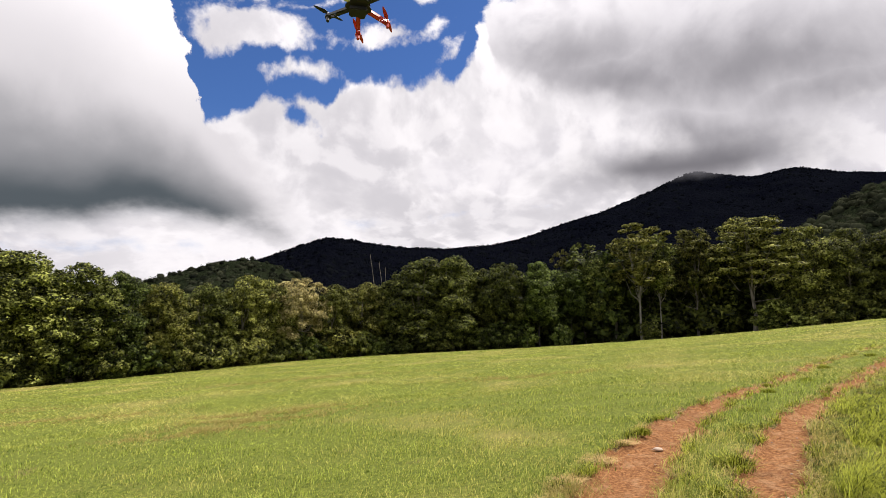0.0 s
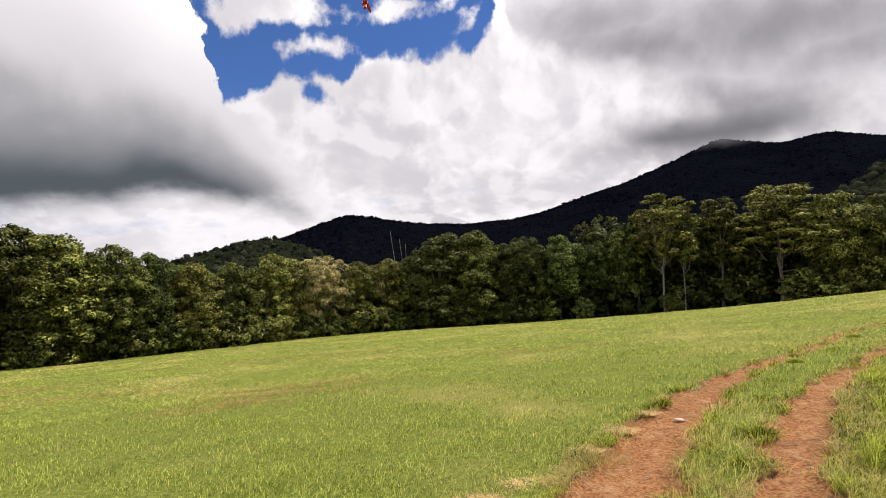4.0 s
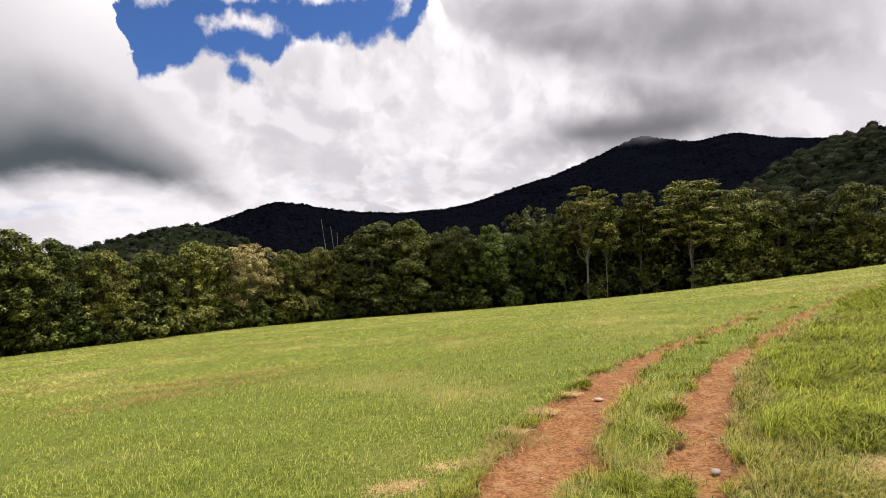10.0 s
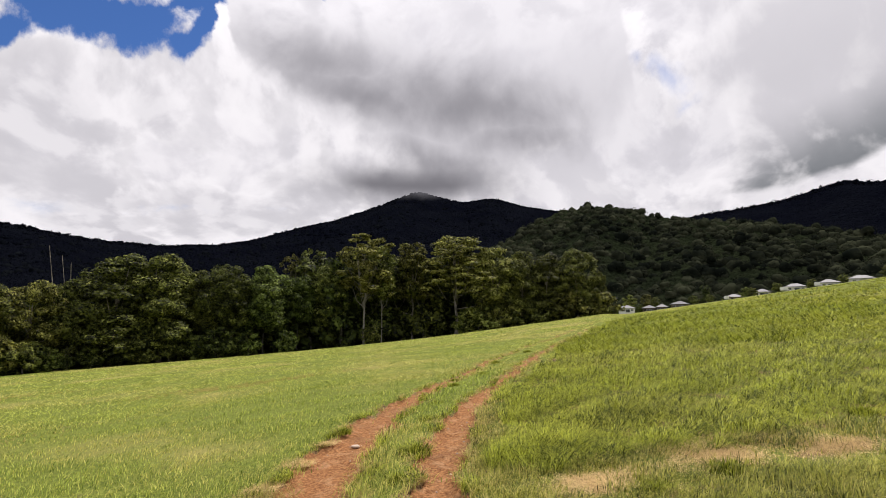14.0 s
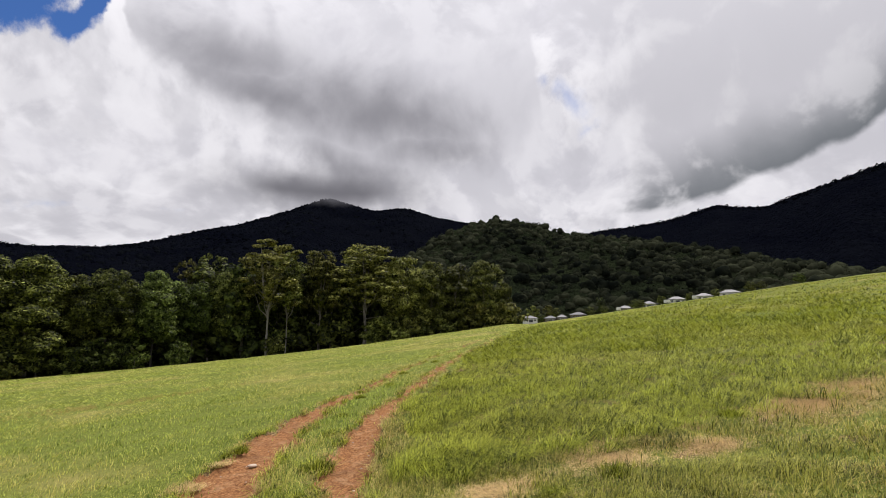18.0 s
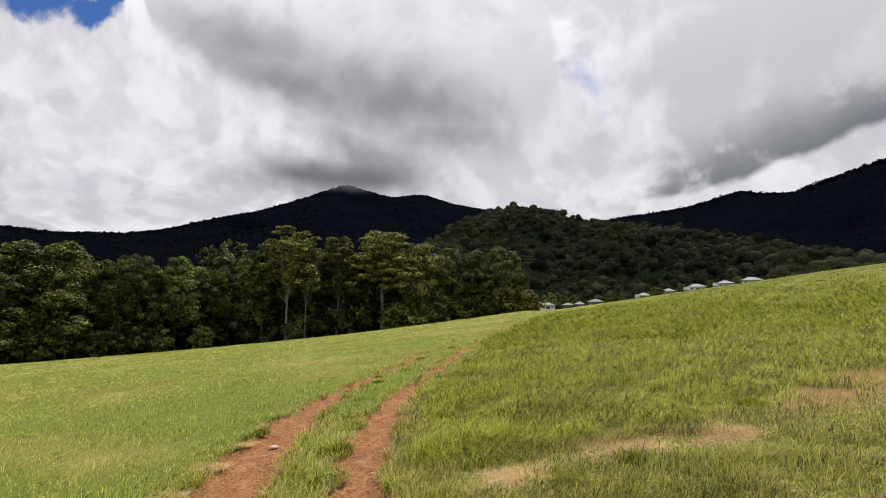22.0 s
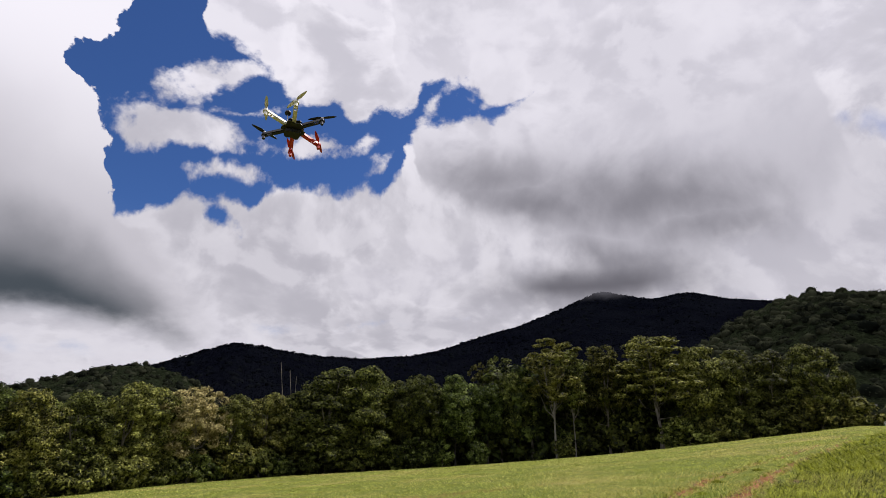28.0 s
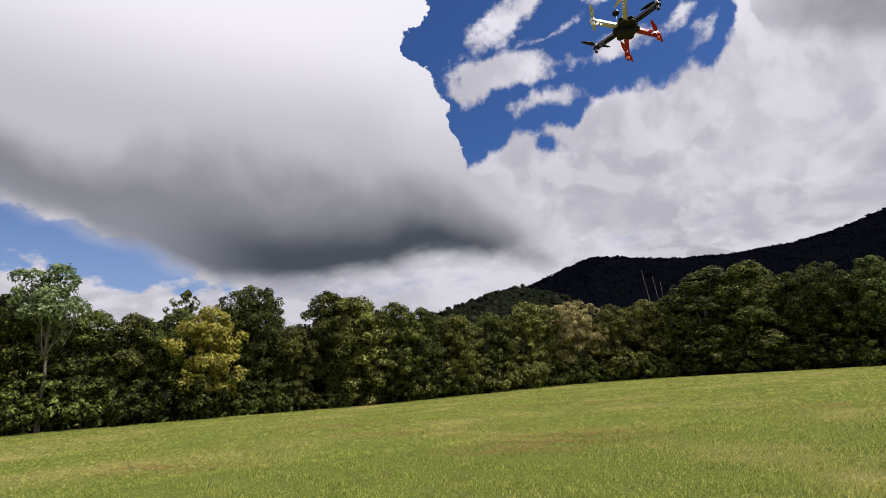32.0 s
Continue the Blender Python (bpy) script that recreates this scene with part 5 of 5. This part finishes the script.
def crest_trees(name, grid, n, mat):
    gx, gy, gz, gu = grid
    k = int(np.argmin(np.abs(gu[:, 0] - 1.0)))
    j = rng.randint(0, gx.shape[1], n)
    i = np.maximum(k - rng.randint(0, 3, n), 0)
    c = np.stack([gx[i, j], gy[i, j], gz[i, j]], -1) + rng.normal(0, 1, (n, 3)) * np.array([3.0, 3.0, 0.8]) - np.array([0, 0, 3.6])
    crowns(name, "treetops along the mountain crest, cloud shade in their colour", c, rng.uniform(3.5, 6.5, n), 16, 4.0, rng, mat)


# treetops darkened like the mountains below them, cloud shade put into the leaf
CREST_LEAF_SHADED = canopy_leaf_material("crest_leaf_shaded", (0.0016, 0.0021, 0.0042), (0.0066, 0.0080, 0.0098), 26.0)
rx_, ry_, rz_, ru_ = ridge_grid
slope = rng.choice(np.flatnonzero((ru_.ravel() > 0.4) & (ru_.ravel() <= 1.0)), 2600)
cen = np.stack([rx_.ravel()[slope], ry_.ravel()[slope], rz_.ravel()[slope]], -1) - np.array([0, 0, 4.0])
wide = rng.uniform(6.0, 12.0, len(slope))
lumps("ridge_canopy", "forest canopy on the mountain's slope, cloud shade in its colour", cen, wide * 0.7, rng, CREST_LEAF_SHADED)
crowns("ridge_foliage", "leaf clumps on the crowns of the mountain's forest", cen, wide * 0.9, 50, 2.6, rng, CREST_LEAF_SHADED)
crest_trees("ridge_forest", ridge_grid, 3400, CREST_LEAF_SHADED)
crest_trees("range_forest", range_grid, 2200, CREST_LEAF_SHADED)


# ---- bare poles above the canopy ----
dead = thing("dead_tree", "bare leaning dead trunks standing above the canopy", "dead tree")
for az0, el0, az1, el1 in ((-6.7, 3.0, -8.2, 6.9), (-5.9, 3.0, -7.2, 6.1), (-6.0, 3.0, -6.5, 5.5)):
    r = edge(-7) + 9
    (x0, y0), (x1, y1) = polar(az0, r), polar(az1, r)
    z0, z1 = ground_z(x0, y0), 1.7 + r * math.tan(radians(el1))
    mid = ((x0 * 0.55 + x1 * 0.45), (y0 + y1) / 2, (z0 + z1) / 2)
    part("trunk", tubes_mesh("trunk", [([(x0, y0, z0), mid, (x1, y1, z1)], [0.10, 0.07, 0.035])], 6), BARK, dead)

# ---- houses beyond the crest of the bank ----
WALL_WHITE = plain_material("white_render", (0.70, 0.69, 0.66), 0.8, 0.2)
# brown walls facing away from the sun, their shade put into the colour
WALL_BROWN_SHADED = plain_material("brown_brick_shaded", (0.13, 0.09, 0.07), 0.85, 0.2)
ROOF_PALE = plain_material("pale_metal_roof", (0.17, 0.17, 0.185), 0.6, 0.15)
ROOF_DARK = plain_material("dark_metal_roof", (0.11, 0.11, 0.12), 0.6, 0.3)
GLASS_DARK = plain_material("window_glass", (0.02, 0.025, 0.03), 0.08, 0.6)
FRAME_WHITE = plain_material("white_paint", (0.72, 0.72, 0.70), 0.5, 0.4)


def hip_roof(w, d, h, over, z):
    """A hipped roof with eaves."""
    bm = bmesh.new()
    a, b = w / 2 + over, d / 2 + over
    ridge = max(w - d, 0.6) / 2
    low = [bm.verts.new(p) for p in ((-a, -b, z), (a, -b, z), (a, b, z), (-a, b, z))]
    fas = [bm.verts.new((v.co.x, v.co.y, z - 0.22)) for v in low]
    top = [bm.verts.new((-ridge, 0, z + h)), bm.verts.new((ridge, 0, z + h))]
    bm.faces.new((low[0], low[1], top[1], top[0]))
    bm.faces.new((low[2], low[3], top[0], top[1]))
    bm.faces.new((low[1], low[2], top[1]))
    bm.faces.new((low[3], low[0], top[0]))
    for k in range(4):
        bm.faces.new((fas[k], fas[(k + 1) % 4], low[(k + 1) % 4], low[k]))
    bm.faces.new(tuple(reversed(fas)))
    return bm


def window_frame(w, h):
    bm = bmesh.new()
    for x0, x1, z0, z1 in ((-w / 2, w / 2, h - 0.08, h), (-w / 2, w / 2, 0, 0.08), (-w / 2, -w / 2 + 0.08, 0.08, h - 0.08), (w / 2 - 0.08, w / 2, 0.08, h - 0.08), (-0.04, 0.04, 0.08, h - 0.08)):
        box(bm, x0, x1, -0.06, 0.06, z0, z1)
    return bm


def house(az, r, w, d, turn, wall, roof, label, foot=1.0, openings=((-0.3, 1.6, 1.3), (0.05, 2.6, 2.0), (0.34, 1.4, 1.2))):
    x, y = polar(az, r)
    ob = thing("house", label, "house", "houses below the wooded hill")
    ob.matrix_basis = pose(x, y, 1.7 + r * math.tan(radians(foot - (0.10 if az < 50 else 0.36))), 0, 0, -az + turn)
    part("wall", box(bmesh.new(), -w / 2, w / 2, -d / 2, d / 2, -4.0, 2.7), wall, ob)
    part("roof", hip_roof(w, d, 1.9, 0.7, 2.85), roof, ob)
    for at, ow, oh in openings:
        sill = 0.15 if oh > 1.8 else 0.95
        win = part("window", window_frame(ow, oh), FRAME_WHITE, ob)
        win.matrix_basis = pose(at * w, -d / 2 - 0.03, sill)
        part("pane", box(bmesh.new(), -ow / 2 + 0.09, ow / 2 - 0.09, -0.02, 0.02, 0.09, oh - 0.09), GLASS_DARK, win)
    return ob


for az, w, turn, wall, roof, foot, label in (
        (49.4, 9.5, 8, WALL_WHITE, ROOF_PALE, 1.0, "white single-storey house with a pale hipped roof"),
        (51.7, 7.0, -10, WALL_BROWN_SHADED, ROOF_DARK, 1.25, "low brown house with a dark hipped roof"),
        (52.9, 6.0, 0, WALL_BROWN_SHADED, ROOF_DARK, 1.35, "low brown house with a dark hipped roof"),
        (54.6, 8.6, -14, WALL_BROWN_SHADED, ROOF_DARK, 1.6, "brown house with a grey metal roof"),
        (59.4, 8.0, 20, WALL_BROWN_SHADED, ROOF_PALE, 2.2, "brown house with a pale roof behind bushes"),
        (61.8, 7.8, -8, WALL_WHITE, ROOF_PALE, 2.6, "white house with a pale metal roof"),
        (64.4, 9.8, 6, WALL_WHITE, ROOF_PALE, 3.0, "long white house with a pale metal roof"),
        (66.9, 8.8, 10, WALL_WHITE, ROOF_PALE, 3.25, "white house with a wide pale roof"),
        (69.2, 10.4, 4, WALL_WHITE, ROOF_PALE, 3.5, "long pale house near the crest of the bank"),
        (72.0, 6.0, 0, WALL_BROWN_SHADED, ROOF_DARK, 3.5, "small dark house half hidden by the bank")):
    house(az, 350 + 3 * math.sin(az), w, 7.0, turn, wall, roof, label, foot)


def van(az, r, turn):
    """A parked white van."""
    x, y = polar(az, r)
    ob = thing("van", "white van parked before the houses", "van", "vans parked before the houses")
    ob.matrix_basis = pose(x, y, ground_z(x, y), 0, 0, turn)
    bm = box(bmesh.new(), -2.4, 2.4, -0.95, 0.95, 0.35, 2.1)
    for v in bm.verts:
        if v.co.z > 1 and v.co.x > 0:
            v.co.x -= 0.9
    bmesh.ops.bevel(bm, geom=bm.edges[:], offset=0.14, segments=2, affect="EDGES")
    part("body", bm, FRAME_WHITE, ob)
    part("windscreen", box(bmesh.new(), 1.0, 1.62, -0.97, 0.97, 1.25, 1.8), GLASS_DARK, ob)
    for sx in (-1.5, 1.5):
        for sy in (-0.85, 0.85):
            bm = bmesh.new()
            bmesh.ops.create_cone(bm, cap_ends=True, segments=14, radius1=0.35, radius2=0.35, depth=0.24, matrix=pose(sx, sy, 0.35, 90, 0, 0))
            part("wheel", bm, ROOF_DARK, ob)


for az, turn in ((58.8, 20), (63.6, -10), (66.1, 15)):
    van(az, 318, turn)
for az, r, h in ((47.6, 300, 9), (48.4, 345, 7), (50.6, 352, 6), (52.3, 365, 9), (55.9, 345, 6), (57.3, 340, 5), (60.4, 335, 6), (61.0, 333, 5), (63.0, 345, 6), (65.6, 346, 5), (68.0, 348, 5), (71.0, 345, 6), (72.0, 342, 5), (46.8, 250, 8), (75, 330, 6), (51.5, 380, 12), (49.8, 385, 14), (57, 375, 12)):
    plant("shrub" if h < 7 else "fill_b" if 49 < az < 53 else "fill", az, r, h, 1.1)
for az, h in ((46.9, 3.4), (47.6, 2.2), (48.1, 1.4)):
    plant("shrub", az, edge(az) + 0.5, h)


# ---- the hexacopter, hovering ----
BLACK = plain_material("black_nylon", (0.018, 0.018, 0.02), 0.45, 0.4)
WHITE = plain_material("white_nylon", (0.70, 0.68, 0.60), 0.45, 0.4)
RED = plain_material("red_nylon", (0.55, 0.045, 0.03), 0.45, 0.4)
STEEL = plain_material("motor_metal", (0.45, 0.45, 0.46), 0.3, 0.5, 0.9)


def disc(bm, x, y, z, r, depth, seg=18, r2=None):
    bmesh.ops.create_cone(bm, cap_ends=True, segments=seg, radius1=r, radius2=r if r2 is None else r2, depth=depth, matrix=Matrix.Translation((x, y, z)))
    return bm


def plate(r, z, thick):
    """A hexagonal plate with notched sides."""
    bm = bmesh.new()
    ring = []
    for k in range(24):
        a = 2 * math.pi * k / 24
        q = r * (1.0 if k % 4 in (0, 1) else 0.82)
        ring.append((q * math.cos(a), q * math.sin(a)))
    lo = [bm.verts.new((x, y, z)) for x, y in ring]
    hi = [bm.verts.new((x, y, z + thick)) for x, y in ring]
    bm.faces.new(tuple(reversed(lo)))
    bm.faces.new(tuple(hi))
    for k in range(24):
        bm.faces.new((lo[k], lo[(k + 1) % 24], hi[(k + 1) % 24], hi[k]))
    return bm


def arm_mesh():
    """A tapered truss arm: two rails, cross struts and a round motor seat."""
    bm = bmesh.new()
    for s in (-1, 1):
        b = box(bm, 0.07, 0.26, s * 0.014 - 0.004, s * 0.014 + 0.004, -0.012, 0.016)
    for k in range(6):
        box(bm, 0.085 + k * 0.032, 0.093 + k * 0.032, -0.012, 0.012, -0.008, 0.012)
    box(bm, 0.07, 0.20, -0.010, 0.010, -0.018, -0.012)
    disc(bm, 0.275, 0, 0.0, 0.024, 0.02)
    return bm


def propeller_mesh():
    bm = bmesh.new()
    for s in (1, -1):
        rows = ((0.008, 0.010, 0.004), (0.035, 0.016, 0.004), (0.07, 0.014, 0.002), (0.10, 0.011, 0.001), (0.127, 0.004, 0.0))
        last = None
        for x, w, tw in rows:
            new_row = [bm.verts.new((s * x, s * w, tw)), bm.verts.new((s * x, -s * w, -tw)), bm.verts.new((s * x, -s * w, -tw - 0.0015)), bm.verts.new((s * x, s * w, tw - 0.0015))]
            if last:
                for k in range(4):
                    bm.faces.new((last[k], last[(k + 1) % 4], new_row[(k + 1) % 4], new_row[k]))
            last = new_row
    disc(bm, 0, 0, 0, 0.009, 0.012, 10)
    bmesh.ops.recalc_face_normals(bm, faces=bm.faces[:])
    return bm


def hexacopter(m):
    ob = thing("drone", "six-armed drone with black, white and red arms, hovering", "drone")
    ob.matrix_basis = m
    part("lower_plate", plate(0.105, -0.03, 0.004), BLACK, ob)
    part("upper_plate", plate(0.095, 0.02, 0.004), BLACK, ob)
    bm = box(bmesh.new(), -0.07, 0.07, -0.024, 0.024, -0.075, -0.031)
    bmesh.ops.bevel(bm, geom=bm.edges[:], offset=0.006, segments=2, affect="EDGES")
    part("battery", bm, BLACK, ob, "black battery pack under the frame")
    part("autopilot", box(bmesh.new(), -0.035, 0.035, -0.025, 0.025, 0.024, 0.05), BLACK, ob)
    mast = part("gps_mast", tubes_mesh("gps_mast", [([(-0.06, -0.04, 0.024), (-0.062, -0.042, 0.15)], [0.004, 0.004])], 8), BLACK, ob)
    part("gps_puck", disc(bmesh.new(), -0.062, -0.042, 0.156, 0.028, 0.012, 20), BLACK, mast)
    part("receiver_loop", tubes_mesh("receiver_loop", [([(0.03 * math.cos(k * 0.6) - 0.01, -0.05, 0.055 + 0.03 * math.sin(k * 0.6)) for k in range(11)], [0.004] * 11)], 6), BLACK, ob)
    for k, (turn, mat, word, spin) in enumerate(((-90, WHITE, "white", 35), (-152, WHITE, "white", 60), (-208, BLACK, "black", 55), (-270, RED, "red", -20), (-330, RED, "red", 40), (-390, BLACK, "black", 10))):
        arm = part("arm", arm_mesh(), mat, ob, word + " truss arm")
        arm.matrix_basis = pose(0, 0, 0, 0, 0, turn)
        mot = disc(bmesh.new(), 0.275, 0, 0.024, 0.0145, 0.028)
        part("motor", mot, STEEL, arm)
        prop = part("propeller", propeller_mesh(), mat, arm)
        prop.matrix_basis = pose(0.275, 0, 0.045, 0, 0, spin)
        foot = bmesh.new()
        disc(foot, 0.275, 0, -0.03, 0.013, 0.05, 10, 0.017)
        part("foot", foot, mat, arm)


eye = Vector((0.02, -0.34, 1.59))
fwd = direction(-9.6, 31.7)
right = fwd.cross(Vector((0, 0, 1))).normalized()
up = right.cross(fwd)
near = up * 0.80 - fwd * 0.60
top = fwd * 0.80 + up * 0.60
turned = Matrix((right, -near, top)).transposed().to_4x4()
hexacopter(Matrix.Translation(eye + fwd * 4.9) @ turned)
